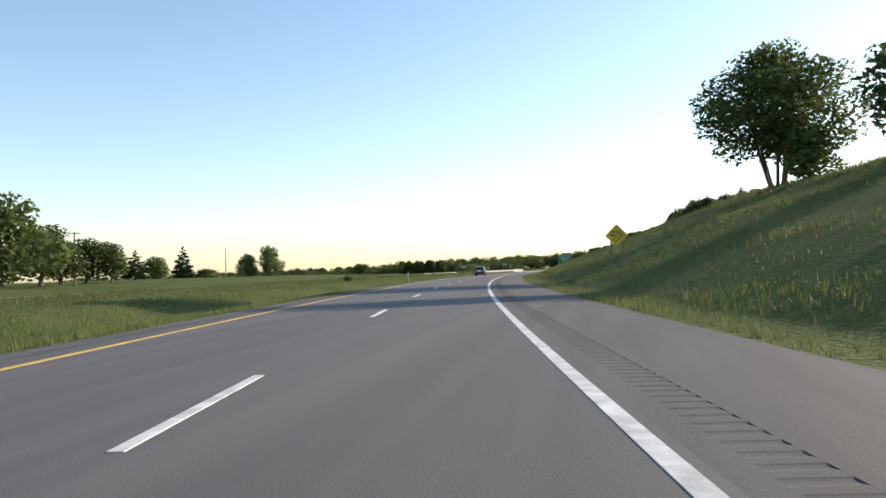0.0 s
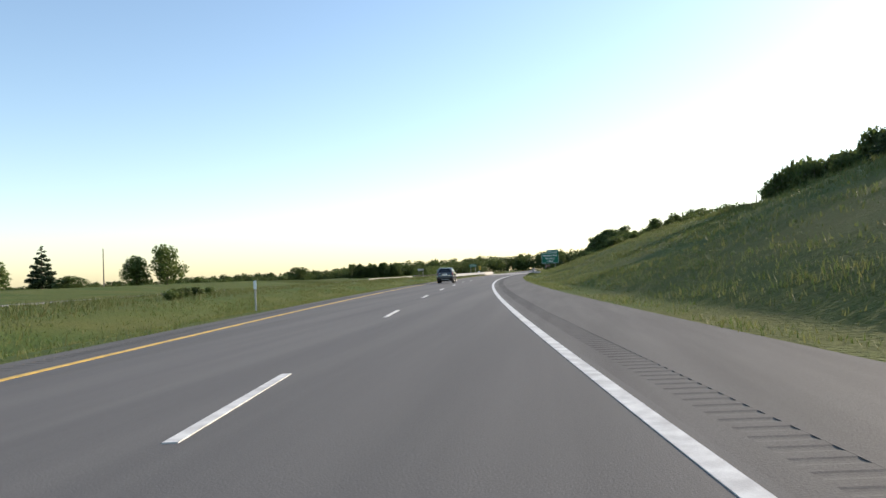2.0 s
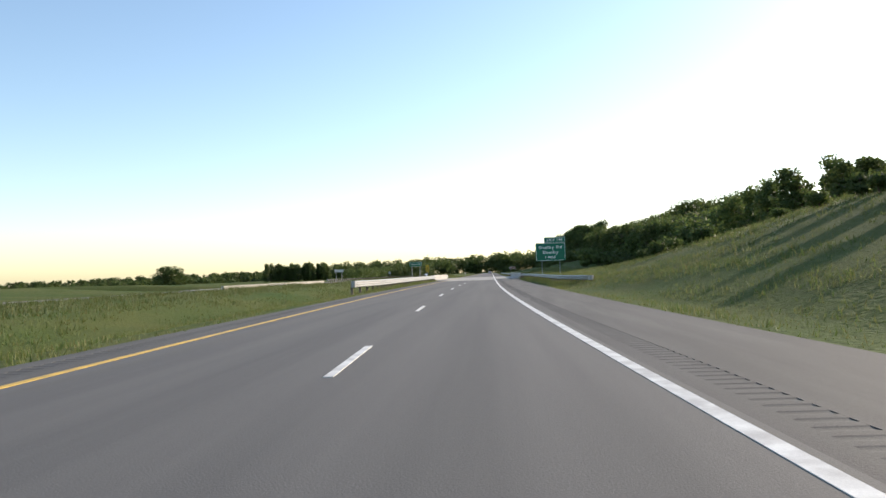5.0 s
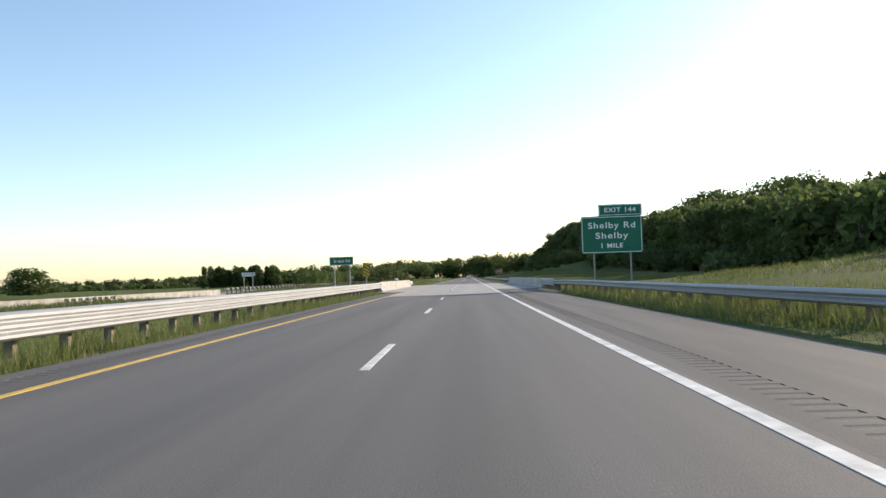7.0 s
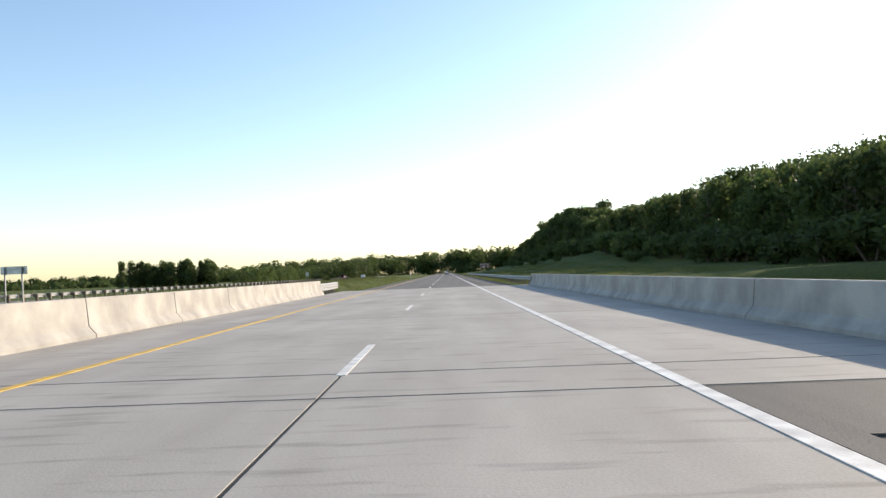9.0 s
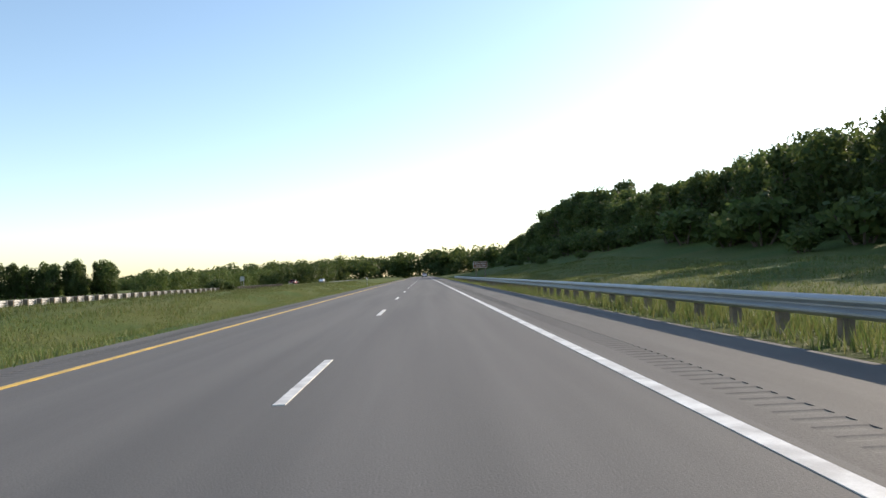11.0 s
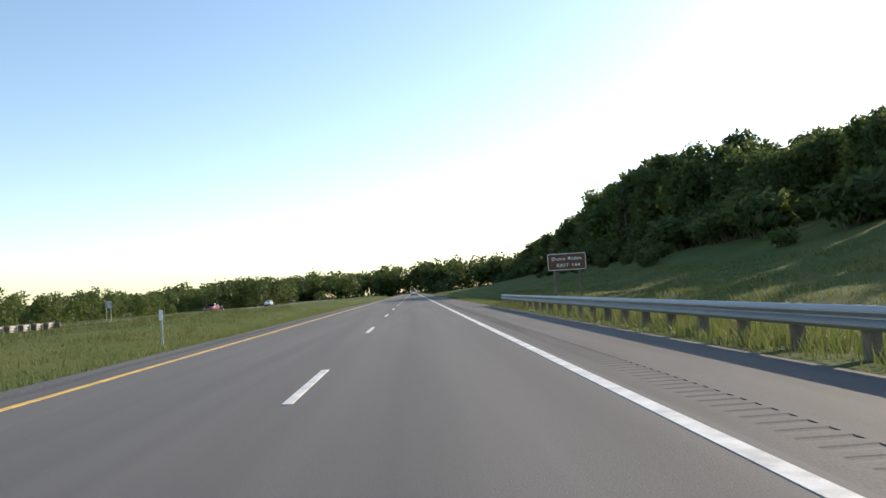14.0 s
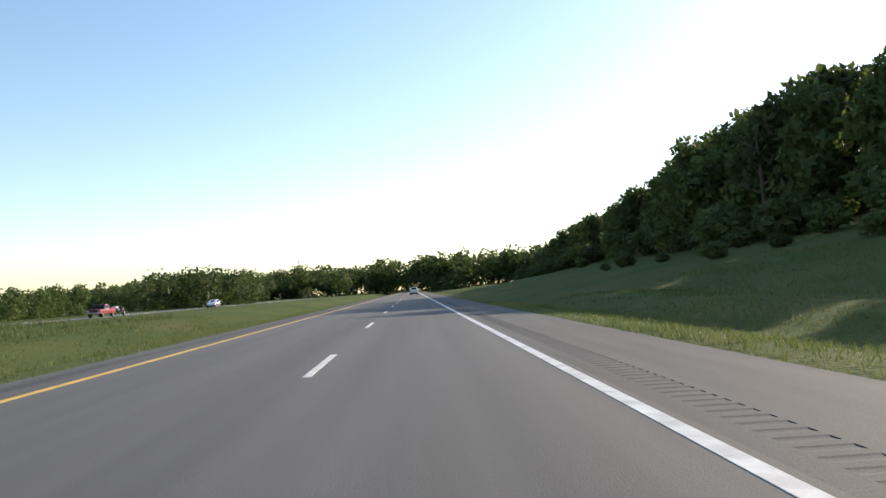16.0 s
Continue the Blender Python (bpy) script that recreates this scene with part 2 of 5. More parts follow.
# ---- ground: one sheet that reaches the horizon ----
def build_ground():
    ss = np.concatenate([np.linspace(-2400, -340, 20), np.arange(-300, 276, 6.0), np.arange(276, 324, 2.0), np.arange(324, 900, 6.0), np.linspace(920, 5200, 40)])
    right = [2.0, 5.8, 6.3, 6.9, 7.6, 8.5, 9.5, 10.5, 11.5, 12.5, 13.5, 15, 17, 19, 22, 25, 28, 31, 34, 38, 43, 48, 55, 62, 70, 80, 95, 120, 160, 220, 320, 500, 800, 1300, 2400]
    left = [-2.0, -4.6, -5.2, -6.2, -7.2, -8.2, -9.2, -10.2, -11.5, -12.8, -14, -15.2, -16.4, -18.5, -21, -24, -27, -30, -32.5, -34.6, -49.4, -50.6, -54, -60, -68, -78, -95, -130, -180, -260, -400, -650, -1100, -2400]
    lats = sorted(left) + right
    verts, faces = [], []
    for s in ss:
        for la in lats:
            z = terrain(s, la)
            if -4.7 < la < 5.9 or -50 < la < -34.4:
                z -= 0.25
            verts.append(road(s, la, z - 0.02))
    n = len(lats)
    for i in range(len(ss) - 1):
        for j in range(n - 1):
            faces.append((i * n + j, i * n + j + 1, (i + 1) * n + j + 1, (i + 1) * n + j))
    ob = from_arrays("ground", verts, faces, M_GROUND, smooth=True)
    tagged(ob, "rough mown grass verge and rolling fields", "ground", kind="structure")


build_ground()


# ---- roads ----
def ribbon(name, s0, s1, la0, la1, top, depth, material, parent=None, label="", step=4.0):
    """A slab that follows the road, with a top, sides and a bottom."""
    ss = np.linspace(s0, s1, max(2, int((s1 - s0) / step) + 1))
    verts, faces = [], []
    for s in ss:
        for la, z in ((la0, top), (la1, top), (la1, top - depth), (la0, top - depth)):
            verts.append(road(s, la, z))
    for i in range(len(ss) - 1):
        for j in range(4):
            a, b = i * 4 + j, i * 4 + (j + 1) % 4
            faces.append((a, a + 4, b + 4, b))
    faces += [(0, 1, 2, 3), tuple(len(verts) - 4 + k for k in (3, 2, 1, 0))]
    return from_arrays(name, verts, faces, material, parent, label)


carriageway = tagged(new("road"), "grey asphalt two-lane carriageway with painted lines", "road", kind="structure")
B0, B1 = 273.5, 317.0                      # the bridge's ends
D0 = 253.4                                 # the approach slab's start
ribbon("lane_surface", -300, D0, -3.95, 3.75, 0.0, 0.2, M_ASPHALT, carriageway)
ribbon("lane_surface", B1 + 2, 850, -3.95, 3.75, 0.0, 0.2, M_ASPHALT, carriageway)
for a, b in ((-300, 268.75), (B1 + 2, 850)):
    for la0, la1 in ((3.75, 4.02), (4.44, 6.75 if a < 0 else 6.25), (-4.40, -3.95), (-5.15, -4.75)):
        ribbon("paved_shoulder", a, b, la0, la1, -0.004, 0.2, M_SHOULDER, carriageway, "darker paved shoulder")
for la0, la1, spans in ((4.02, 4.44, ((-300, -30), (266.55, 268.75), (B1 + 2, 326), (640.05, 850))), (-4.75, -4.40, ((-300, -10), (251.95, 268.75), (B1 + 2, 326), (600.05, 850)))):
    for a, b in spans:                        # the strips' ground where they are not milled
        ribbon("paved_shoulder", a, b, la0, la1, -0.004, 0.2, M_SHOULDER, carriageway, "darker paved shoulder")
ribbon("paved_shoulder", 252.0, 268.75, 6.75, 7.24, -0.004, 0.2, M_SHOULDER, carriageway)
ribbon("paved_shoulder", D0, 268.75, 3.69, 3.75, -0.004, 0.2, M_SHOULDER, carriageway)
for a, b in ((-300, D0), (B1 + 2, 850)):
    ribbon("edge_line", a, b, 3.48, 3.65, 0.006, 0.02, M_WHITE, carriageway, "solid white edge line")
    ribbon("edge_line", a, b, -3.90, -3.76, 0.006, 0.02, M_YELLOW, carriageway, "solid yellow edge line")
ribbon("edge_line", D0, B1 + 2, 3.48, 3.65, 0.010, 0.01, M_WHITE, carriageway, "solid white edge line")
ribbon("edge_line", D0, B1 + 2, -3.90, -3.76, 0.010, 0.01, M_YELLOW, carriageway, "solid yellow edge line")
DASH_SHIFT = {0: 0.53, 1: 0.26, 2: 0.23, 3: -0.2, 4: -0.6, 5: -0.18, 6: 0.09, 7: -0.13, 8: 0.17, 9: -0.16, 13: 0.13, 14: 0.18, 15: 0.13, 16: -0.4, 23: 0.52, 24: 0.1, 25: -0.16, 26: 0.27, 27: -0.27, 29: -0.2, 31: -0.36, 32: 0.48, 33: -0.41}   # unevenly repainted
for k in range(-8, 52):
    if k == 17:
        continue                             # worn away on the approach slab
    s = 15.24 * k - (3.9 if 18 <= k <= 20 else 0) + DASH_SHIFT.get(k, 0)
    ribbon("lane_dash", s, s + 3.81, -0.06, 0.06, 0.010, 0.012, M_WHITE, carriageway, step=2.0)


def rumble(name, la0, la1, spans):
    """Milled rumble strip: rounded cross grooves cut into the shoulder."""
    verts, faces = [], []
    for a, b in spans:
        first = True
        for s in np.arange(a, b, 0.305):
            for ds, z in ((0.0, -0.004), (0.10, -0.004), (0.125, -0.009), (0.16, -0.0125), (0.205, -0.013), (0.245, -0.010), (0.27, -0.004)):
                verts += [road(s + ds, la0, z), road(s + ds, la1, z)]
                n = len(verts)
                if not first:
                    faces.append((n - 4, n - 3, n - 1, n - 2))
                first = False
    tagged(from_arrays(name, verts, faces, M_SHOULDER, carriageway), kind="stuff")


rumble("rumble_strip", 4.02, 4.44, ((-30, 266.4), (326, 640)))
rumble("rumble_strip", -4.75, -4.40, ((-10, 251.7), (326, 600)))

opposite = tagged(new("opposite_road"), "far asphalt carriageway beyond the grass median", "road", kind="structure")
for a, b in ((-300, B0), (B1, 850)):
    ribbon("lane_surface", a, b, OPP - 27.9, OPP - 20.2, OPP_Z, 0.2, M_ASPHALT, opposite)
    ribbon("paved_shoulder", a, b, OPP - 20.2, OPP - 18.4, OPP_Z - 0.004, 0.2, M_SHOULDER, opposite)
    ribbon("paved_shoulder", a, b, OPP - 31.0, OPP - 27.9, OPP_Z - 0.004, 0.2, M_SHOULDER, opposite)
ribbon("edge_line", -300, 850, OPP - 20.5, OPP - 20.36, OPP_Z + 0.010, 0.01, M_YELLOW, opposite)
ribbon("edge_line", -300, 850, OPP - 27.7, OPP - 27.56, OPP_Z + 0.010, 0.01, M_WHITE, opposite)
for k in range(0, 52):
    ribbon("lane_dash", 15.24 * k + 5, 15.24 * k + 8.81, OPP - 24.1, OPP - 23.98, OPP_Z + 0.010, 0.012, M_WHITE, opposite, step=2.0)


# ---- the bridges ----
def barrier(name, s0, s1, lat, side, label, tall=0.81, first=5.58, length=5.58):
    """A concrete safety-shape parapet in cast lengths with open joints; side +1 faces the road on its right."""
    top = thing(name, Matrix.Identity(4), label, "barrier")
    prof = [(0.0, 0.0), (0.0, 0.08), (-0.16, 0.26), (-0.22, tall - 0.02), (-0.24, tall), (-0.40, tall), (-0.42, tall - 0.02), (-0.42, -0.3), (0.0, -0.3)]
    ends = [s0] + list(np.arange(s0 + first, s1 - 0.5, length)) + [s1]
    for a, b in zip(ends[:-1], ends[1:]):
        a, b = a + 0.025, b - 0.025
        verts = [road(s, lat + side * p, z) for s in (a, b) for p, z in prof]
        m = len(prof)
        faces = [(j, (j + 1) % m, m + (j + 1) % m, m + j) for j in range(m)] + [tuple(range(m)), tuple(range(2 * m - 1, m - 1, -1))]
        from_arrays("barrier_length", verts, faces, M_CONCRETE, top)
    return top


deck = tagged(new("bridge_deck"), "pale concrete bridge deck with dark expansion joints", "bridge", kind="structure")
cuts = [D0, 258.3, 260.8, 268.8, 270.6, 282.0, 293.5, 305.2, B1, B1 + 2]
for a, b in zip(cuts[:-1], cuts[1:]):
    for la0, la1 in ((-6.5, -0.02 if a < 270 else -0.001), (0.02 if a < 270 else 0.001, 3.64), (3.66, 7.75)) if a > 268 else ((-3.95, -0.02), (0.02, 3.64)):
        ribbon("deck_slab", a + 0.03, b - 0.03, la0, la1, 0.002, 0.30, M_DECK, deck)
for c in cuts:
    ribbon("expansion_joint", c - 0.03, c + 0.03, -6.5 if c > 268 else -3.95, 7.75 if c > 268 else 3.64, -0.006, 0.2, M_JOINT, deck, "dark rubber joint", step=1.0)
ribbon("lane_seam", D0, 270.6, -0.02, 0.02, -0.006, 0.2, M_JOINT, deck)
ribbon("lane_seam", D0, 268.75, 3.64, 3.69, -0.008, 0.2, M_JOINT, deck)
ribbon("girder", B0 - 3, B1 + 3, -6.3, 7.5, -0.30, 1.1, M_CONCRETE, deck)
far_deck = tagged(new("opposite_bridge_deck"), "concrete deck of the opposite bridge", "bridge", kind="structure")
ribbon("deck_slab", B0, B1, OPP - 33.6, OPP - 17.4, OPP_Z, 0.3, M_DECK, far_deck)
ribbon("girder", B0 - 3, B1 + 3, OPP - 33.2, OPP - 17.6, OPP_Z - 0.30, 1.1, M_CONCRETE, far_deck)
barrier("bridge_barrier", 274.1, 310.0, -6.40, 1, "weathered concrete bridge parapet with open joints", 0.88, 4.2, 5.5)
barrier("bridge_barrier", 265.8, 317.6, 7.25, -1, "shaded concrete bridge parapet with open joints")


def slotted_rail(s0, s1, lat, step, label, z=0.0):
    """An open concrete railing: low wall, stub posts and a top rail."""
    top = thing("bridge_railing", Matrix.Identity(4), label, "railing")
    ribbon("low_wall", s0, s1, lat - 0.15, lat + 0.15, z + 0.30, 0.9, M_CONCRETE, top)
    ribbon("top_rail", s0, s1, lat - 0.12, lat + 0.12, z + 0.74, 0.10, M_CONCRETE, top)
    for s in np.arange(s0 + 0.1, s1 - 0.5, step):
        ribbon("stub_post", s, s + 0.45, lat - 0.13, lat + 0.13, z + 0.638, 0.336, M_CONCRETE, top, step=0.5)


def far_parapet(lat, z):
    """The near parapet of the opposite bridge: solid cast lengths with an open stretch between."""
    top = thing("bridge_parapet", Matrix.Identity(4), "long low concrete parapet on the far bridge", "parapet")
    for a, b in ((248.6, 259.2), (259.25, 270.0), (280.4, 291.2), (291.25, 302.2), (302.25, 313.2)):
        ribbon("wall_length", a, b, lat - 0.15, lat + 0.15, z + 0.64, 1.5, M_CONCRETE, top)
        ribbon("coping", a, b, lat - 0.21, lat + 0.21, z + 0.74, 0.10, M_CONCRETE, top)


far_parapet(-34.2, OPP_Z)
slotted_rail(270.0, 280.4, -34.2, 1.25, "open concrete railing with stub posts on the far bridge", OPP_Z)


# ---- guardrails ----
W_PROF = [(0.000, 0.155), (0.030, 0.140), (0.078, 0.100), (0.080, 0.070), (0.030, 0.030), (0.000, 0.012), (0.000, -0.012), (0.030, -0.030), (0.080, -0.070), (0.078, -0.100), (0.030, -0.140), (0.000, -0.155)]

THRIE_PROF = [(0.0, 0.253), (0.03, 0.238), (0.08, 0.198), (0.08, 0.142), (0.01, 0.098), (0.01, 0.072), (0.08, 0.028), (0.08, -0.028), (0.01, -0.072), (0.01, -0.098), (0.08, -0.142), (0.08, -0.198), (0.03, -0.238), (0.0, -0.253)]


def guardrail(s0, s1, lat, side, label, flare0=0.0, flare1=0.0, height=0.60, profile=W_PROF, skew=0.0, shoes=(False, False)):
    """W-beam on posts and blocks. side +1: traffic to its right. The ends may swing away and dip."""
    top = thing("guardrail", Matrix.Identity(4), label, "guardrail")

    def line(s):
        a, b = max(0.0, 1 - (s - s0) / 11.0), max(0.0, 1 - (s1 - s) / 11.0)
        return lat + skew * (s - s0) / (s1 - s0) - side * (flare0 * a * a + flare1 * b * b)
    ss = np.linspace(s0, s1, int(round((s1 - s0) / 1.905)) + 1)
    half = profile[0][1]
    for i in range(0, len(ss) - 1, 2):
        seg = ss[i:i + 3]
        verts, faces = [], []
        m = len(profile)
        for thick in (0.0, -0.006):
            for s in seg:
                for p, z in profile:
                    verts.append(road(s, line(s) + side * (p + thick), height + z))
        k = len(seg) * m
        for r in range(len(seg) - 1):
            for j in range(m - 1):
                a = r * m + j
                faces.append((a, a + 1, a + m + 1, a + m))
                faces.append((k + a, k + a + m, k + a + m + 1, k + a + 1))
        for r in range(len(seg) - 1):
            for j in (0, m - 1):
                a = r * m + j
                faces.append((a, a + m, k + a + m, k + a))
        from_arrays("beam_length", verts, faces, M_GALV, top, smooth=False)
    for s in ss:
        la = line(s)
        g = min(terrain(s, la), 0.0)
        bm = bmesh.new()
        box(bm, -0.09, 0.09, -0.075, 0.075, g - 0.4, height + half - 0.03, 0.008)
        p = part("post", bm, M_POSTWOOD, top)
        p.matrix_basis = road_pose(s, la - side * 0.30)
        bm = bmesh.new()
        box(bm, -0.10, 0.10, -0.07, 0.07, height - half + 0.005, height + half - 0.012, 0.006)
        p = part("block", bm, M_POSTWOOD, top)
        p.matrix_basis = road_pose(s, la - side * 0.105)
    # rounded buffer plates at the ends
    for s, way, shoe in ((s0, -1, shoes[0]), (s1, 1, shoes[1])):
        if shoe is None:                       # runs on into the next guardrail
            continue
        if shoe:                               # a folded steel shoe bolted to the parapet
            verts = []
            for d, grow in ((0.0, 1.0), (0.30, 1.0), (0.75, 0.62)):
                for p, z in ((0.085, half), (0.085, -half), (-0.02, -half), (-0.02, half)):
                    verts.append(road(s + way * d, line(s) + side * p, height + z * grow))
            faces = [(4 * i + j, 4 * i + (j + 1) % 4, 4 * i + 4 + (j + 1) % 4, 4 * i + 4 + j) for i in range(2) for j in range(4)] + [(3, 2, 1, 0), (8, 9, 10, 11)]
            from_arrays("end_shoe", verts, faces, M_GALV, top, "folded steel end shoe")
            for d in (0.18, 0.45):
                for z in (-0.4, 0.4):
                    bm = bmesh.new()
                    tube(bm, (0, 0, 0), (side * 0.03, 0, 0), 0.022, 0.018, 6)
                    bolt = part("bolt", bm, M_GALV, top)
                    bolt.matrix_basis = road_pose(s + way * d, line(s) + side * 0.083, height + z * half)
            continue
        verts, faces = [], []
        for a in np.linspace(0, math.pi, 9):
            for z in (-half, half):
                verts.append(road(s + way * 0.24 * math.sin(a), line(s) + side * (0.04 - 0.20 + 0.20 * math.cos(a)), height + z))
        for j in range(8):
            faces.append((2 * j, 2 * j + 1, 2 * j + 3, 2 * j + 2))
        from_arrays("end_plate", verts, faces, M_GALV, top)
    return top


guardrail(202.0, 274.0, -6.45, 1, "galvanised three-ridged guardrail on weathered posts in long grass", 1.0, 0.12, 0.56, THRIE_PROF, shoes=(False, True))
guardrail(310.2, 320.2, -6.52, 1, "short three-ridged guardrail end beyond the parapet", 0.12, 0.5, 0.46, THRIE_PROF, shoes=(True, False))
guardrail(195.0, 257.0, 8.2, -1, "galvanised W-beam guardrail in the shade of the verge", 1.0, -0.84, 0.57, shoes=(False, None))
guardrail(257.0, 265.7, 7.36, -1, "three-ridged guardrail length joining the concrete parapet", 0.0, 0.0, 0.56, THRIE_PROF, shoes=(None, True))
guardrail(317.7, 465.4, 6.9, -1, "long galvanised W-beam guardrail beside the shoulder", 0.46, 0.0, 0.50, shoes=(True, False))
guardrail(314.0, 380.0, -33.6, -1, "galvanised guardrail leaving the far bridge, seen from behind", 0.0, 0.0, 0.46, W_PROF, 3.95)
guardrail(380.2, 432.7, -29.6, -1, "three-ridged guardrail across the grass median, ending by a bush", 0.0, 0.0, 0.38, THRIE_PROF, 3.1)
guardrail(442.0, 479.5, -26.5, -1, "three-ridged guardrail across the grass median beyond a bush", 0.0, 0.0, 0.36, THRIE_PROF)


# ---- signs ----
def plate(w, h, r, t, n=6):
    """A rounded plate in the xz plane, its face to -y, centred."""
    bm = bmesh.new()
    ring = []
    for cx, cz, a0 in ((w / 2 - r, h / 2 - r, 0), (-w / 2 + r, h / 2 - r, 90), (-w / 2 + r, -h / 2 + r, 180), (w / 2 - r, -h / 2 + r, 270)):
        for k in range(n + 1):
            a = radians(a0 + 90 * k / n)
            ring.append((cx + r * math.cos(a), cz + r * math.sin(a)))
    front = [bm.verts.new((x, -t / 2, z)) for x, z in ring]
    back = [bm.verts.new((x, t / 2, z)) for x, z in ring]
    bm.faces.new(front[::-1]), bm.faces.new(back)
    k = len(ring)
    for i in range(k):
        bm.faces.new((front[i], front[(i + 1) % k], back[(i + 1) % k], back[i]))
    bmesh.ops.recalc_face_normals(bm, faces=bm.faces)
    return bm


def border(w, h, r, line, t):
    """A thin rounded frame line on a plate's face."""
    bm = bmesh.new()
    rings = []
    for d in (0.0, line):
        ring = []
        for cx, cz, a0 in ((w / 2 - r, h / 2 - r, 0), (-w / 2 + r, h / 2 - r, 90), (-w / 2 + r, -h / 2 + r, 180), (w / 2 - r, -h / 2 + r, 270)):
            for k in range(7):
                a = radians(a0 + 15 * k)
                ring.append(bm.verts.new((cx + (r - d) * math.cos(a), -t, cz + (r - d) * math.sin(a))))
        rings.append(ring)
    k = len(rings[0])
    for i in range(k):
        bm.faces.new((rings[0][i], rings[0][(i + 1) % k], rings[1][(i + 1) % k], rings[1][i]))
    bmesh.ops.recalc_face_normals(bm, faces=bm.faces)
    return bm


def text_mesh(text, size, bold):
    cu = bpy.data.curves.new("lettering", "FONT")
    cu.body, cu.size, cu.align_x, cu.align_y = text, size, "LEFT", "CENTER"
    cu.extrude, cu.offset, cu.space_character = 0.002, bold, 1.14
    tmp = new("lettering", cu)
    bpy.context.view_layer.update()
    me = bpy.data.meshes.new_from_object(tmp.evaluated_get(bpy.context.evaluated_depsgraph_get()))
    bpy.data.objects.remove(tmp)
    bpy.data.curves.remove(cu)
    xs = [v.co.x for v in me.vertices]
    return me, min(xs), max(xs)


def lettering(text, size, x, z, y, material, parent, width, bold=0.012):
    """Raised letters facing -y, centred at x, z; each word is an object of its own."""
    _, lo, hi = text_mesh(text, size, bold)
    k = width / (hi - lo)
    done = ""
    for word in text.split(" "):
        done = (done + " " + word).strip()
        end = text_mesh(done, size, bold)[2]
        me, _, w_hi = text_mesh(word, size, bold)
        me.materials.clear()
        me.materials.append(material)
        ob = new("lettering", me)
        ob.parent = parent
        shift = x + (end - w_hi - lo) * k - width / 2
        ob.matrix_basis = pose(shift, y, z, 90, 0, 0) @ Matrix.Diagonal((k, 1, 1, 1))
        ob["label"] = "lettering that reads " + word


def signpost(bm, x, z0, z1, y=0.09):
    """A rolled-steel post: web and two flanges."""
    box(bm, x - 0.05, x + 0.05, y - 0.004, y + 0.004, z0, z1)
    box(bm, x - 0.05, x - 0.042, y - 0.05, y + 0.05, z0, z1)
    box(bm, x + 0.042, x + 0.05, y - 0.05, y + 0.05, z0, z1)
    return bm


def exit_sign():
    lat, s = 12.0, 260.2
    g = terrain(s, lat)
    t = thing("exit_sign", road_pose(s, lat, 0), "large green exit guide sign on steel posts", "road sign")
    panel = part("sign_panel", plate(4.45, 2.72, 0.18, 0.03), M_GREEN, t, "green reflective panel")
    panel.location = (0, 0, 3.85)
    part("border", border(4.33, 2.60, 0.15, 0.045, 0.018), M_SIGNWHITE, panel, "white border line")
    lettering("Shelby Rd", 0.62, 0.0, 0.66, -0.018, M_SIGNWHITE, panel, 3.42, 0.008)
    lettering("Shelby", 0.62, 0.0, -0.09, -0.018, M_SIGNWHITE, panel, 2.36, 0.008)
    lettering("1 MILE", 0.46, 0.0, -0.82, -0.018, M_SIGNWHITE, panel, 1.56)
    tab = part("exit_tab", plate(3.15, 0.84, 0.06, 0.03), M_GREEN, t, "green exit number tab")
    tab.location = (0.66, 0, 5.63)
    part("border", border(3.05, 0.74, 0.05, 0.036, 0.018), M_SIGNWHITE, tab)
    lettering("EXIT 144", 0.44, 0.0, 0.0, -0.018, M_SIGNWHITE, tab, 2.28)
    for x in (-1.33, 1.33):
        part("post", signpost(bmesh.new(), x, g - 0.6, 5.1), M_GALV, t)
    for z in (2.85, 3.85, 4.85):
        bm = bmesh.new()
        box(bm, -2.05, 2.05, 0.018, 0.05, z - 0.03, z + 0.03)
        part("stringer", bm, M_ALU, t)
    for x in (-0.5, 1.8):
        bm = bmesh.new()
        box(bm, x - 0.03, x + 0.03, 0.018, 0.06, 4.5, 5.98)
        part("tab_strut", bm, M_ALU, t)


def grant_sign():
    lat, s = -9.2, 268.6
    g = terrain(s, lat)
    t = thing("road_name_sign", road_pose(s, lat, 0), "green road-name sign on two steel posts", "road sign")
    panel = part("sign_panel", plate(2.02, 0.72, 0.045, 0.025), M_GREEN, t)
    panel.location = (0, 0, 2.77)
    part("border", border(1.97, 0.67, 0.04, 0.025, 0.016), M_SIGNWHITE, panel)
    lettering("Grant Rd", 0.31, 0.04, 0.0, -0.016, M_SIGNWHITE, panel, 1.40, 0.006)
    for x in (-0.61, 0.68):
        part("post", signpost(bmesh.new(), x, g - 0.6, 2.95), M_GALV, t)


def dune_sign():
    lat, s = 11.85, 469.3
    g = terrain(s, lat)
    t = thing("attraction_sign", road_pose(s, lat, 0), "brown attraction sign on two wooden posts", "road sign")
    panel = part("sign_panel", plate(2.62, 1.16, 0.12, 0.025), M_BROWN, t)
    panel.location = (0, 0, 2.52)
    part("border", border(2.56, 1.10, 0.10, 0.035, 0.016), M_SIGNWHITE, panel)
    lettering("Dune Rides", 0.30, 0.0, 0.2, -0.016, M_SIGNWHITE, panel, 2.0, 0.005)
    lettering("EXIT 144", 0.30, 0.1, -0.24, -0.016, M_SIGNWHITE, panel, 1.55, 0.005)
    for x in (-0.85, 0.85):
        bm = bmesh.new()
        box(bm, x - 0.075, x + 0.075, 0.02, 0.16, g - 0.6, 3.0, 0.01)
        part("post", bm, M_POSTWOOD, t)


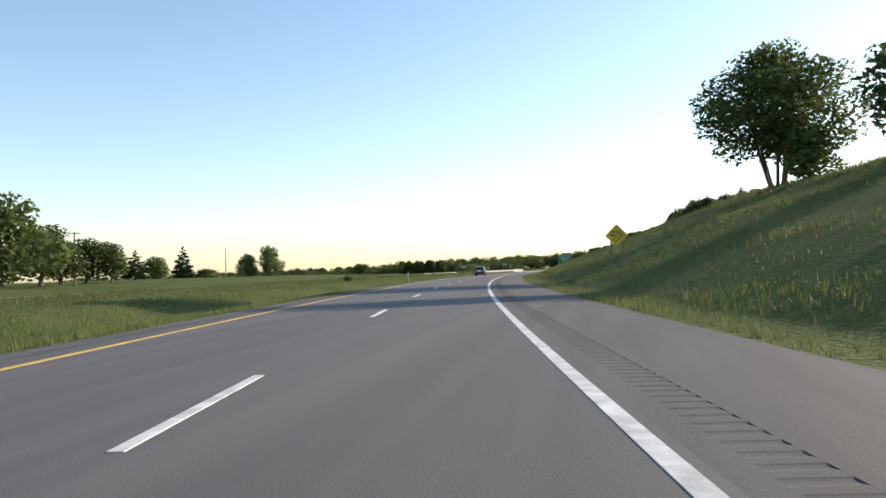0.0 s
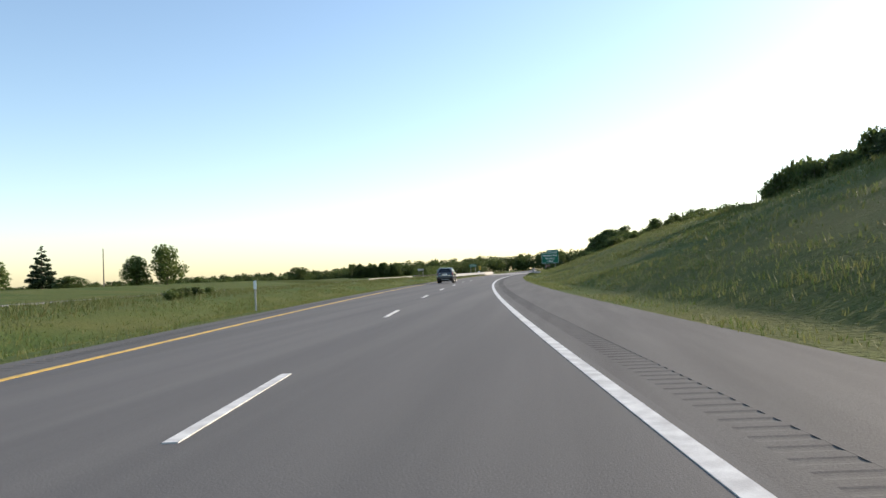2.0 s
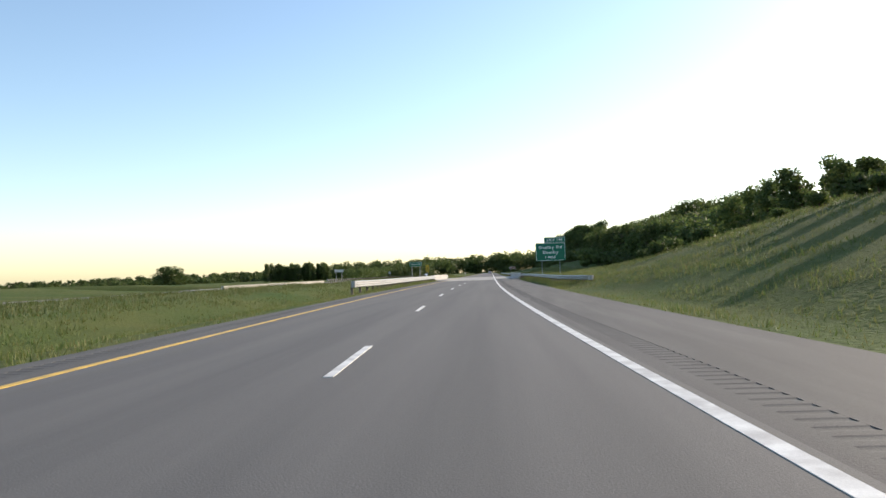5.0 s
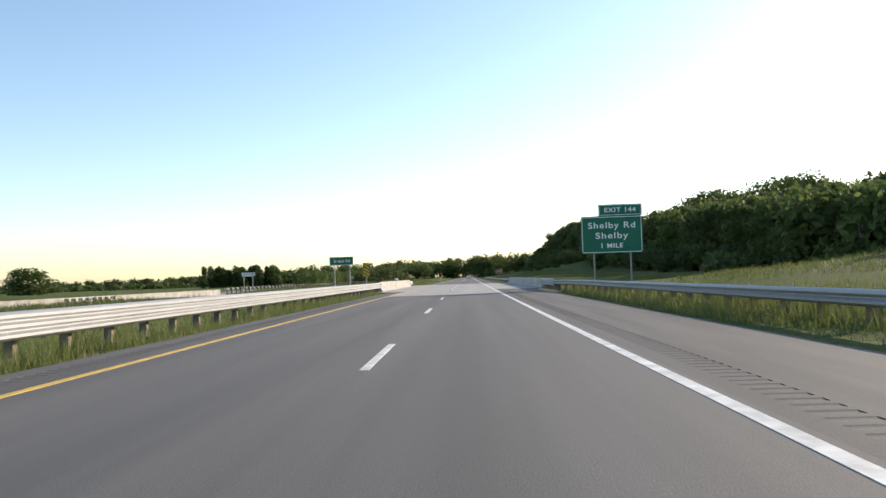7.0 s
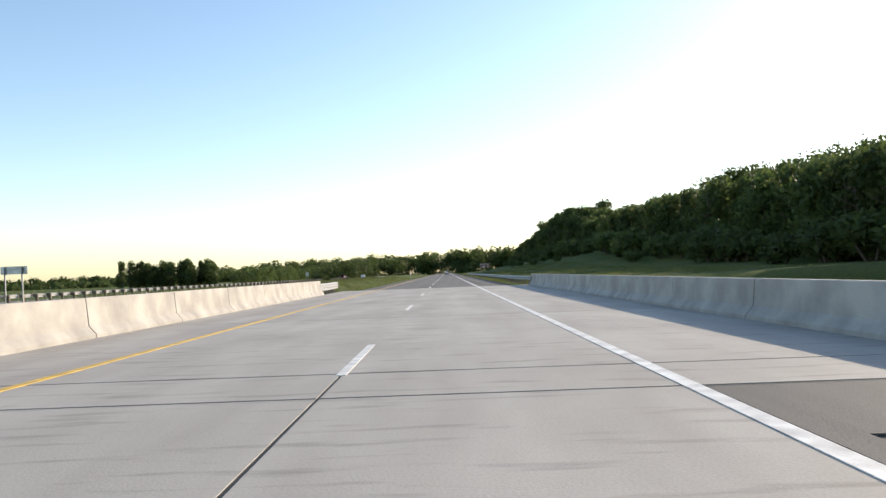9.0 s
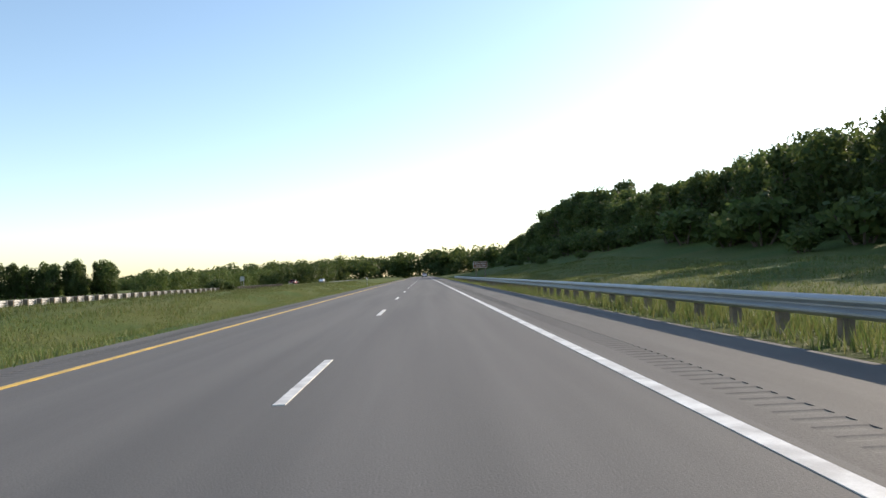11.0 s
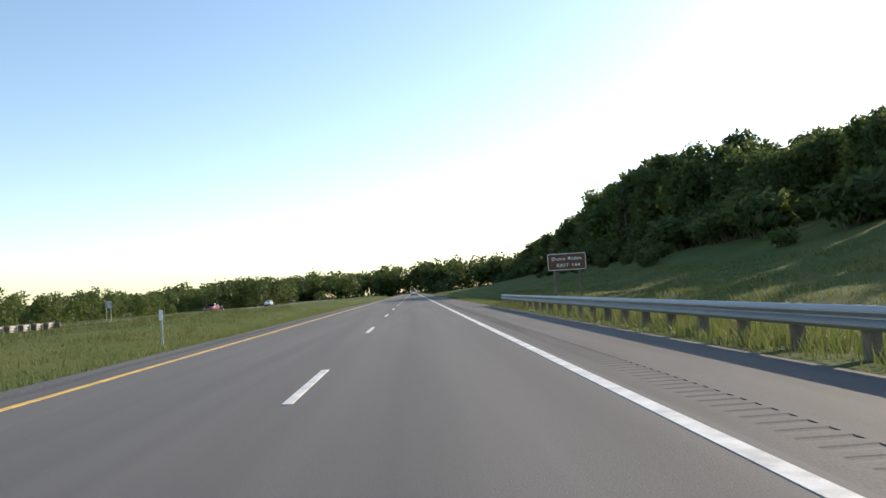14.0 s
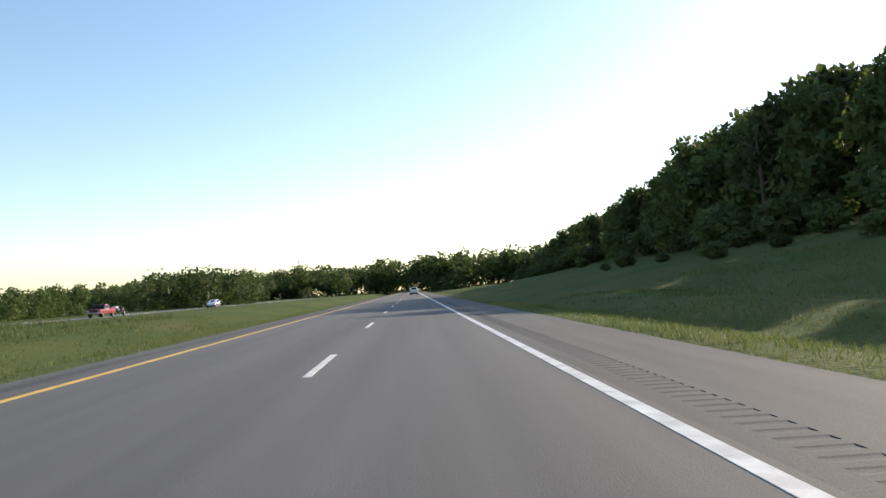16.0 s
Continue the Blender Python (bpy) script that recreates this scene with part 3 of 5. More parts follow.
def icy_sign():
    g = terrain(42, 12.0)
    t = thing("warning_sign", pose(21.45, 44.9, 0, 0, 0, 8), "yellow diamond warning sign on a post", "road sign")
    panel = part("sign_panel", plate(1.0, 1.0, 0.06, 0.02), M_SIGNYEL, t, "yellow diamond plate")
    panel.matrix_basis = pose(0, 0, 3.0, 0, 45, 0)
    part("border", border(0.96, 0.96, 0.05, 0.018, 0.013), M_SIGNBLACK, panel)
    for text, z, w in (("BRIDGE", 0.22, 0.62), ("MAY BE", 0.02, 0.72), ("ICY", -0.23, 0.42)):
        lettering(text, 0.22 if text != "ICY" else 0.28, 0, 3.0 + z, -0.014, M_SIGNBLACK, t, w, 0.004)
    bm = bmesh.new()
    box(bm, -0.40, -0.30, 0.012, 0.11, g - 1.0, 2.95, 0.01)
    part("post", bm, M_POSTWOOD, t)
    bm = bmesh.new()
    box(bm, 0.34, 0.44, 0.012, 0.11, g - 1.0, 2.95, 0.01)
    part("post", bm, M_POSTWOOD, t)


def object_marker():
    s, lat = 272.2, -7.6
    t = thing("object_marker", road_pose(s, lat, 0), "yellow and black striped hazard marker on a post", "road sign")
    panel = part("sign_panel", plate(0.56, 1.28, 0.02, 0.02), M_SIGNYEL, t)
    panel.location = (0, 0, 2.0)
    for k in range(5):                       # stripes slope down towards the traffic
        z = 0.57 - 0.30 * k
        bm = bmesh.new()
        pts = []
        for x, dz in ((-0.27, 0.15), (0.27, -0.20), (0.27, -0.33), (-0.27, 0.02)):
            pts.append(bm.verts.new((x, -0.013, max(-0.63, min(0.63, z + dz)))))
        bm.faces.new(pts)
        part("stripe", bm, M_SIGNBLACK, panel, "black diagonal stripe")
    bm = bmesh.new()
    signpost(bm, 0, terrain(s, lat) - 0.5, 2.6, 0.07)
    part("post", bm, M_GALV, t)


def sign_back(x, y, w, h, z, label):
    g = -1.0
    t = thing("sign_seen_from_behind", pose(x, y, 0, 0, 0, 180), label, "road sign")
    p = part("sign_panel", plate(w, h, 0.06, 0.02), M_ALU, t)
    p.location = (0, 0, z)
    for k in (-0.32, 0.32):
        part("post", signpost(bmesh.new(), k * w, g, z + h * 0.4, 0.07), M_GALV, t)


exit_sign(), grant_sign(), dune_sign(), icy_sign(), object_marker()
sign_back(-32.3, 321.4, 2.1, 0.62, 2.5, "bare aluminium back of a sign facing the other way")
sign_back(-51.5, 554.8, 1.2, 1.25, 2.3, "small sign back on two posts beyond the median")


def delineator(s, lat):
    t = thing("delineator", road_pose(s, lat, terrain(s, lat)), "thin roadside delineator post with a pale reflective panel", "marker post", "roadside delineators")
    bm = bmesh.new()                          # a U-section steel post
    box(bm, -0.035, 0.035, -0.004, 0.004, -0.4, 1.05)
    box(bm, -0.035, -0.029, 0.004, 0.03, -0.4, 1.05)
    box(bm, 0.029, 0.035, 0.004, 0.03, -0.4, 1.05)
    part("post", bm, M_GALV, t)
    panel = part("reflector_panel", plate(0.13, 0.36, 0.02, 0.006), M_SIGNWHITE, t, "pale reflective panel")
    panel.location = (0, -0.012, 1.10)


for s, lat in ((87.3, -6.8), (444.8, -7.16)):
    delineator(s, lat)


def utility_pole(x, y, top, base, arm, label):
    t = thing("utility_pole", pose(x, y, 0, 0, 0, 20), label, "utility pole")
    bm = bmesh.new()
    tube(bm, (0, 0, base), (0, 0, top), 0.17, 0.11, 10)
    part("pole", bm, M_POSTWOOD, t)
    if arm:
        bm = bmesh.new()
        box(bm, -0.95, 0.95, -0.05, 0.05, top - 0.35, top - 0.22, 0.01)
        arm_ob = part("crossarm", bm, M_POSTWOOD, t)
        for k in (-0.8, -0.4, 0.4, 0.8):
            bm = bmesh.new()
            tube(bm, (k, 0, top - 0.22), (k, 0, top - 0.08), 0.035, 0.02, 8)
            part("insulator", bm, M_LENS_CLEAR, arm_ob)


utility_pole(-97.7, 234.0, 10.5, -1.0, False, "bare wooden pole standing in the field")
utility_pole(-68.7, 117.9, 9.8, -1.0, True, "wooden utility pole with one crossarm")
utility_pole(53.0, 216.0, 14.4, 3.0, False, "wooden pole above the brushy hillside")


# ---- trees ----
def leaf_cloud(rng, blobs, count, size, flat=0.7, droop=0.0):
    """Many small folded leaf sprays spread over the shells of several lobes."""
    w = np.array([b[3] ** 2 for b in blobs])
    pick = rng.choice(len(blobs), count, p=w / w.sum())
    c = np.array([b[:3] for b in blobs])[pick]
    r = np.array([b[3] for b in blobs])[pick]
    d = rng.normal(size=(count, 3))
    d /= np.linalg.norm(d, axis=1)[:, None]
    rad = r * (1 - 0.55 * rng.random(count) ** 2.2) * (1 + 0.07 * rng.normal(size=count))
    p = c + d * rad[:, None] * np.array([1, 1, flat])
    a = rng.normal(size=(count, 3))
    a /= np.linalg.norm(a, axis=1)[:, None]
    b = np.cross(a, d + 0.3 * rng.normal(size=(count, 3)))
    b /= np.linalg.norm(b, axis=1)[:, None] + 1e-9
    s = size * (0.6 + 0.8 * rng.random(count))[:, None]
    a, b = a * s, b * s * 0.7
    tip = p + a * 1.1 - np.array([0, 0, droop])
    v = np.stack([p - a, p - b * 0.8 + a * 0.1, tip, p + b * 0.8 - a * 0.1, ], 1)
    v[:, 2] += 0.15 * np.cross(a, b) / (size + 1e-6)
    verts = v.reshape(-1, 3)
    idx = np.arange(count)[:, None] * 4
    faces = np.concatenate([idx + np.array([[0, 1, 2]]), idx + np.array([[0, 2, 3]])], 0)
    return verts, faces


def cloud_mesh(name, verts, faces, material):
    me = bpy.data.meshes.new(name)
    me.vertices.add(len(verts)), me.loops.add(len(faces) * 3), me.polygons.add(len(faces))
    me.vertices.foreach_set("co", verts.astype(np.float32).ravel())
    me.loops.foreach_set("vertex_index", faces.astype(np.int32).ravel())
    me.polygons.foreach_set("loop_start", np.arange(0, len(faces) * 3, 3, dtype=np.int32))
    me.update(calc_edges=True)
    me.materials.append(material)
    return me


def trunk_bm(rng, h, r, fork, lean=0.06, limbs=6, spread=0.35, stems=1, fan=0.12):
    bm = bmesh.new()
    for k in range(stems):
        a = 2 * math.pi * k / max(stems, 1) + rng.random()
        off = 0 if stems == 1 else 0.28
        base = Vector((off * math.cos(a), off * math.sin(a), -0.5))
        mid = base + Vector((rng.normal() * lean * h + (fan * h * math.cos(a) if stems > 1 else 0), rng.normal() * lean * h + (fan * h * math.sin(a) if stems > 1 else 0), fork * h + 0.5))
        tube(bm, base, mid, r * (0.75 if stems > 1 else 1), r * 0.62, 8)
        top = mid + Vector((rng.normal() * 0.05 * h, rng.normal() * 0.05 * h, 0.5 * h))
        tube(bm, mid, top, r * 0.6, r * 0.12, 6)
        for j in range(limbs):
            f = j / limbs
            p = mid.lerp(top, 0.1 + 0.75 * f)
            b = a + j * 2.4 + rng.random()
            q = p + Vector((math.cos(b), math.sin(b), 0.55)) * h * spread * (1 - 0.5 * f)
            tube(bm, p, q, r * 0.32 * (1 - 0.5 * f), r * 0.06, 5)
            q2 = p.lerp(q, 0.55) + Vector((rng.normal(), rng.normal(), 0.8)) * h * 0.1
            tube(bm, p.lerp(q, 0.5), q2, r * 0.15, r * 0.04, 4)
    return bm


def broad_tree(seed, h, width, count, size, material, fork=0.3, stems=1, lobes=11, low=0.26, puff=1.0, fan=0.12, lean=0.06):
    """One tree about h metres high: trunk, limbs and a lobed crown."""
    rng = np.random.default_rng(seed)
    t = new("tree")
    part("trunk", trunk_bm(rng, h, (0.028 * h + 0.05) * (0.34 if stems > 1 else 1), fork, lean, stems=stems, spread=0.34 * width / h, fan=fan), M_BARK, t)
    blobs = []
    for k in range(lobes):
        f = k / (lobes - 1)
        zz = h * (low + 0.12 + (0.74 - low) * f)
        rr = width / 2 * math.sin(math.pi * (0.22 + 0.72 * f)) * (0.62 if k % 3 else 0.18)
        a = k * 2.4 + rng.random() * 0.8
        blobs.append((rr * math.cos(a) + 0.05 * width * rng.normal(), rr * math.sin(a) + 0.05 * width * rng.normal(), zz, puff * width * (0.17 + 0.10 * rng.random())))
    v, f = leaf_cloud(rng, blobs, count, size, 0.8)
    ob = new("crown", cloud_mesh("crown", v, f, material))
    ob.parent = t
    return t


def conifer(seed, h, width, count, size):
    rng = np.random.default_rng(seed)
    t = new("tree")
    bm = bmesh.new()
    tube(bm, (0, 0, -0.5), (0, 0, h * 0.95), 0.02 * h + 0.04, 0.02, 8)
    part("trunk", bm, M_BARK, t)
    blobs = []
    for k in range(int(h * 3.2)):
        f = k / (h * 3.2)
        a = k * 2.4
        r = width / 2 * (1 - f) ** 0.85
        blobs.append((r * 0.62 * math.cos(a), r * 0.62 * math.sin(a), h * (0.07 + 0.9 * f), max(0.14, 0.5 * r)))
    v, f = leaf_cloud(rng, blobs, count, size, 0.45, 0.1)
    ob = new("crown", cloud_mesh("crown", v, f, M_NEEDLE))
    ob.parent = t
    return t


def bush(seed, h, width, count, size, material):
    rng = np.random.default_rng(seed)
    blobs = [(width * 0.24 * math.cos(k * 2.4) * rng.random(), width * 0.24 * math.sin(k * 2.4) * rng.random(), h * (0.25 + 0.42 * rng.random()), h * (0.26 + 0.16 * rng.random())) for k in range(11)]
    v, f = leaf_cloud(rng, blobs, count, size, 0.85)
    v[:, 2] = np.maximum(v[:, 2], 0.0)
    t = new("bush")
    ob = new("leafage", cloud_mesh("leafage", v, f, material))
    ob.parent = t
    bm = bmesh.new()
    for k in range(5):
        tube(bm, (0.1 * math.cos(k * 1.3), 0.1 * math.sin(k * 1.3), -0.3), (0.3 * width * math.cos(k * 1.3), 0.3 * width * math.sin(k * 1.3), 0.6 * h), 0.05, 0.015, 5)
    part("woody_base", bm, M_BARK, t)
    return t


def put(src, x, y, z, scale, turn, label, category, group):
    """First use moves the built plant itself; later uses copy it."""
    m = pose(x, y, z, 0, 0, turn)
    ob = src if not src.get("used") else copy_thing(src, m)
    src["used"] = 1
    ob.matrix_basis = m @ Matrix.Diagonal((scale[0], scale[0], scale[1], 1))
    tagged(ob, label, category, group)
    return ob


rng = np.random.default_rng(5)
WOODS = [broad_tree(20 + k, 10.0, (6.4, 7.4, 5.6, 6.8, 6.0)[k], 2150, 0.305, M_LEAF_DARK, fork=0.22, lobes=16, low=0.0) for k in range(5)]
SHRUBS = [bush(40 + k, 2.0, 2.6, 820, 0.16, M_LEAF_DARK) for k in range(3)]
FIELD = [broad_tree(60 + k, 8.0, (7.5, 6.5)[k], 3200, 0.24, M_LEAF, fork=0.18, lobes=14, low=0.06) for k in range(2)]
SPRUCE = [conifer(70, 8.0, 4.2, 2600, 0.20)]

# the lone many-stemmed tree at the top of the cutting
lone = broad_tree(11, 11.5, 11.0, 11500, 0.165, M_LEAF, fork=0.24, stems=6, lobes=64, low=0.12, puff=0.52, fan=0.05, lean=0.018)
put(lone, 35.5, 65.3, terrain(61.9, 27.84) - 0.1, (1.52, 1.10), 30, "tall many-stemmed broadleaf tree on the crest of the cutting", "tree", "")
p = road(39.2, 28.0)
put(FIELD[0], p.x, p.y, terrain(39.2, 28.0) - 0.1, (1.10, 0.82), 120, "broadleaf tree on the crest of the cutting", "tree", "crest trees")
p = road(57.6, 28.6)
put(FIELD[1], p.x, p.y, terrain(57.6, 28.6) - 0.3, (0.82, 0.60), 40, "low leafy tree crowding the tall one on the crest", "tree", "crest trees")

# the wood along the right-hand side after the bridge: top heights along the way
EDGE_S = [268, 275, 298, 313, 349, 385, 411, 422, 436, 450, 458, 466, 478, 503, 513, 532, 544, 550, 555, 571, 602, 615, 631, 660, 691, 711, 760]
EDGE_Z = [10.2, 10.8, 12.5, 13.4, 15.0, 16.5, 16.0, 15.8, 16.8, 18.3, 17.8, 16.4, 17.5, 19.2, 19.0, 21.5, 23.5, 24.5, 25.8, 25.6, 23.2, 21.6, 20.0, 18.8, 18.2, 16.5, 13]
s = 262.0
while s < 770:
    for row in range(3 if int(s) % 2 else 2):
        lat = np.interp(s, [478, 500, 538, 562], [46, 51, 51, 46]) + row * 6.0 + rng.normal() * 1.3
        ss = s + rng.normal() * 1.6 + row * 1.7
        p = road(ss, lat)
        z = terrain(ss, lat)
        top = np.interp(ss, EDGE_S, EDGE_Z) * (0.96 + 0.07 * rng.random()) * (0.90, 1.0, 1.06)[row]
        h = max(4.0, top - z) / 10.0
        put(WOODS[int(rng.integers(5))], p.x, p.y, z - 0.1, (max(0.7, h * (0.85 + 0.3 * rng.random())), h), rng.random() * 360,
            "dense green broadleaf tree at the edge of the wood", "tree", "trees of the roadside wood")
    s += 5.6
# a thicket on the shoulder of the hill before the wood
for k in range(20):
    ss = 206 + 2.9 * k + rng.normal() * 1.2
    lat = (36.5, 41.5)[k % 2] + rng.normal() * 1.2
    p = road(ss, lat)
    z = terrain(ss, lat)
    h = max(3.0, np.interp(ss, [204, 215, 225, 240, 262], [9.2, 10.9, 11.9, 11.0, 9.6]) * (0.95 + 0.09 * rng.random()) - z) / 10.0
    put(WOODS[int(rng.integers(5))], p.x, p.y, z - 0.1, (max(0.6, h * 1.05), h), rng.random() * 360, "young broadleaf tree in a thicket on the hill", "tree", "trees on the hill")
# undergrowth at the wood's foot
for k in range(130):
    ss = 285 + 460 * rng.random()
    lat = 37 + 9 * rng.random()
    p = road(ss, lat)
    sc = 1.5 + 1.3 * rng.random()
    put(SHRUBS[int(rng.integers(3))], p.x, p.y, terrain(ss, lat), (sc * 1.3, sc), rng.random() * 360, "leafy shrub at the foot of the wood", "bush", "shrubs by the wood")

for k in range(14):
    ss = 330 + 380 * rng.random()
    lat = 27 + 9 * rng.random()
    p = road(ss, lat)
    sc = 0.4 + 0.9 * rng.random()
    put(SHRUBS[int(rng.integers(3))], p.x, p.y, terrain(ss, lat) - 0.1, (sc * 1.4, sc), rng.random() * 360, "low shaded shrub on the grass slope", "bush", "shrubs by the wood")

# brush over the cutting's slope and crest
for k in range(74):
    ss = 60 + 200 * rng.random()
    lat = 31 + 32 * rng.random()
    if (ss - 62) ** 2 + (lat - 28) ** 2 < 30:
        continue
    p = road(ss, lat)
    sc = 0.28 + 0.35 * rng.random() + (0.25 + 0.35 * rng.random() if lat > 45 else 0)
    put(SHRUBS[int(rng.integers(3))], p.x, p.y, terrain(ss, lat) - 0.1, (sc * 1.9, sc), rng.random() * 360, "low scrubby bush on the grassy cutting", "bush", "bushes on the cutting")
# bushes part-way up the slope
for k in range(20):
    ss, lat = 165 + 70 * rng.random(), 16 + 8 * rng.random()
    p = road(ss, lat)
    sc = 0.4 + 0.35 * rng.random()
    put(SHRUBS[int(rng.integers(3))], p.x, p.y, terrain(ss, lat) - 0.1, (sc * 1.3, sc), rng.random() * 360, "low scrubby bush on the grassy cutting", "bush", "bushes on the cutting")
# a thicker clump past the lone tree, and small conifers with it
for k in range(44):
    ss, lat = (79 + 45 * rng.random() if k < 41 else 125 + 1.6 * (k - 41)), 29.8 + 5 * rng.random()
    p = road(ss, lat)
    sc = np.interp(ss, [80, 92, 97, 108, 116, 124], [0.5, 0.55, 1.05, 1.05, 0.8, 0.5]) * (0.7 + 0.3 * rng.random())
    put(SHRUBS[int(rng.integers(3))], p.x, p.y, terrain(ss, lat) - 0.1, (sc * 1.1, sc), rng.random() * 360, "tall scrubby bush on the crest of the cutting", "bush", "bushes on the cutting")
for ss, lat, h in ((92, 31, 1.7), (97, 30.5, 2.0), (83, 31, 1.6), (105, 30.5, 2.4), (87.5, 30.5, 1.5), (94.5, 30, 2.2), (101, 30.5, 2.5), (103, 30, 2.2), (107.5, 30, 2.3), (110, 30.5, 1.8)):
    p = road(ss, lat)
    put(SPRUCE[0], p.x, p.y, terrain(ss, lat) - 0.1, (0.5, h / 8.0), rng.random() * 360, "young spruce on the crest of the cutting", "tree", "crest trees")
# tall brush that ends in a step along the crest
for k in range(46):
    ss, lat = 111 + 27.5 * (k + rng.random()) / 46, 32.2 + 2.6 * rng.random()
    p = road(ss, lat)
    z = terrain(ss, lat)
    top = np.interp(ss, [111, 115, 119, 123, 126, 134, 137, 139], [10.4, 11.0, 10.2, 10.8, 10.4, 11.0, 9.9, 8.6]) - 0.5 * rng.random()
    sc = max(0.4, (top - z) / 2.0)
    put(SHRUBS[int(rng.integers(3))], p.x, p.y, z - 0.1, (0.55 + 0.35 * sc, sc), rng.random() * 360, "tall scrubby bush on the crest of the cutting", "bush", "bushes on the cutting")
# field trees to the left
for x, y, z, h, w, kind, label in (
        (-39.5, 65.5, 0.4, 10.2, 1.5, 0, "big broadleaf tree at the field's edge"), (-41.5, 56.0, 0.2, 11.4, 1.6, 1, "big broadleaf tree at the field's edge"),
        (-67.0, 107.0, 1.3, 9.2, 1.6, 0, "broadleaf tree in a clump by the pole"), (-70.5, 116.5, 1.3, 7.2, 1.5, 1, "broadleaf tree in a clump by the pole"),
        (-76.0, 131.0, 1.3, 8.2, 1.4, 0, "broadleaf tree in a clump by the pole"), (-72.5, 134.0, 1.3, 7.4, 1.3, 1, "broadleaf tree in a clump by the pole"),
        (-104.0, 203.0, 0.9, 6.8, 1.35, 1, "rounded tree beside a spruce"), (-87.5, 246.0, 0.9, 10.6, 1.35, 0, "broad double-crowned tree in the field"), (-94.0, 243.5, 0.9, 7.9, 1.3, 1, "broad double-crowned tree in the field"),
        (-97.5, 219.5, 0.4, 3.6, 1.25, 0, "low spreading bushy tree by a bare pole"),
        (-88.4, 358.2, -0.9, 6.8, 1.5, 0, "small rounded tree far across the field"), (-98.8, 288.3, 0.3, 2.6, 0.55, 1, "small rounded tree far across the field")):
    put(FIELD[kind], x, y, z - 0.2, (w, h / 8.0), rng.random() * 360, label, "tree", "field trees")
put(SPRUCE[0], -108.0, 225.0, 0.8, (1.9, 1.42), 10, "pointed dark spruce in the field", "tree", "field spruces")
put(SPRUCE[0], -87.3, 165.7, 1.1, (1.6, 0.96), 50, "pointed dark spruce in the field", "tree", "field spruces")
for k in range(24):
    put(WOODS[k % 5], -110 + 1.28 * k + 0.5 * rng.normal(), 536 + rng.normal() * 4, -1.0, (0.62 + 0.2 * rng.random(), 0.86 + 0.22 * rng.random()), rng.random() * 360,
        "tree in a dense little grove across the road", "tree", "grove across the road")
# bushes in the median: dark clumps, and those round the ends of the far guardrails
for ss, lat, sc in ((107, -18.6, 0.42), (110, -19.4, 0.5), (114, -20.6, 0.45), (119, -21.6, 0.5), (124, -22.4, 0.4), (434.5, -27.0, 0.85), (436.8, -27.6, 1.1), (439.6, -26.9, 0.8), (437.4, -25.6, 0.6)):
    p = road(ss, lat)
    put(SHRUBS[int(rng.integers(3))], p.x, p.y, terrain(ss, lat) - 0.1, (sc * 1.25, sc), rng.random() * 360, "leafy bush in the grass median", "bush", "median bushes")


def distant_woods(name, line, depth, top, count, size, label):
    """A far belt of wood: crowns of small sprays over a line of places."""
    r = np.random.default_rng(int(abs(line[0][0])) + 7)
    seg = np.array(line, float)
    blobs = []
    n = 520
    for k in range(n):
        f = r.random() * (len(seg) - 1)
        i = min(int(f), len(seg) - 2)
        p = seg[i] + (seg[i + 1] - seg[i]) * (f - i)
        rad = top * (0.22 + 0.14 * r.random())
        blobs.append((p[0] + r.normal() * depth * 0.2, p[1] + r.random() * depth, p[2] + top * (0.05 + 0.68 * r.random() ** 0.8), rad))
    v, f = leaf_cloud(r, blobs, count, size, 0.9)
    v[:, 2] = np.maximum(v[:, 2], -1.5)
    ob = new(name, cloud_mesh(name, v, f, M_LEAF_DARK))
    tagged(ob, label, "woods", kind="stuff")


distant_woods("woods_ahead", [(-230, 940, -5), (-120, 900, -3), (0, 870, 0), (70, 830, 2), (140, 800, 4)], 60, 19.0, 95000, 0.92, "wooded ridge closing the view ahead")
distant_woods("woods_left", [(-820, 1120, -9), (-520, 1060, -7), (-330, 1000, -5), (-200, 960, -4)], 80, 16.0, 38000, 1.4, "long line of distant green woods")
distant_woods("woods_far_field", [(-900, 420, -10), (-620, 640, -9), (-400, 820, -7), (-260, 900, -4)], 60, 10.0, 40000, 1.1, "low hedge trees beyond the fields")
distant_woods("woods_across_road", [(-48, 640, 0), (-60, 700, 0), (-75, 780, 0), (-90, 880, 0)], 30, 9.5, 50000, 0.42, "leafy belt along the far carriageway")
distant_woods("woods_hill", [(100, 305, 6), (100, 372, 8.5), (100, 410, 10.5), (100, 432, 16), (100, 510, 19.5), (100, 600, 19.5), (100, 690, 18.5)], 12, 13.0, 52000, 0.6, "wooded hill behind the roadside trees")


def tree_belt(name, places, count, size, label):
    """Far trees too many to count: each a lobed crown from the ground up, on a short trunk hidden in its leaves."""
    r = np.random.default_rng(len(places))
    blobs = []
    for x, y, z, h, w in places:
        for k in range(9):
            f = k / 8
            rr = w / 2 * math.sin(math.pi * (0.25 + 0.68 * f)) * (0.6 if k % 3 else 0.15)
            a = k * 2.4 + r.random()
            blobs.append((x + rr * math.cos(a), y + rr * math.sin(a), z + h * (0.12 + 0.72 * f), w * (0.16 + 0.10 * r.random())))
    v, f = leaf_cloud(r, blobs, count, size, 0.85)
    tagged(new(name, cloud_mesh(name, v, f, M_LEAF_DARK)), label, "woods", kind="stuff")


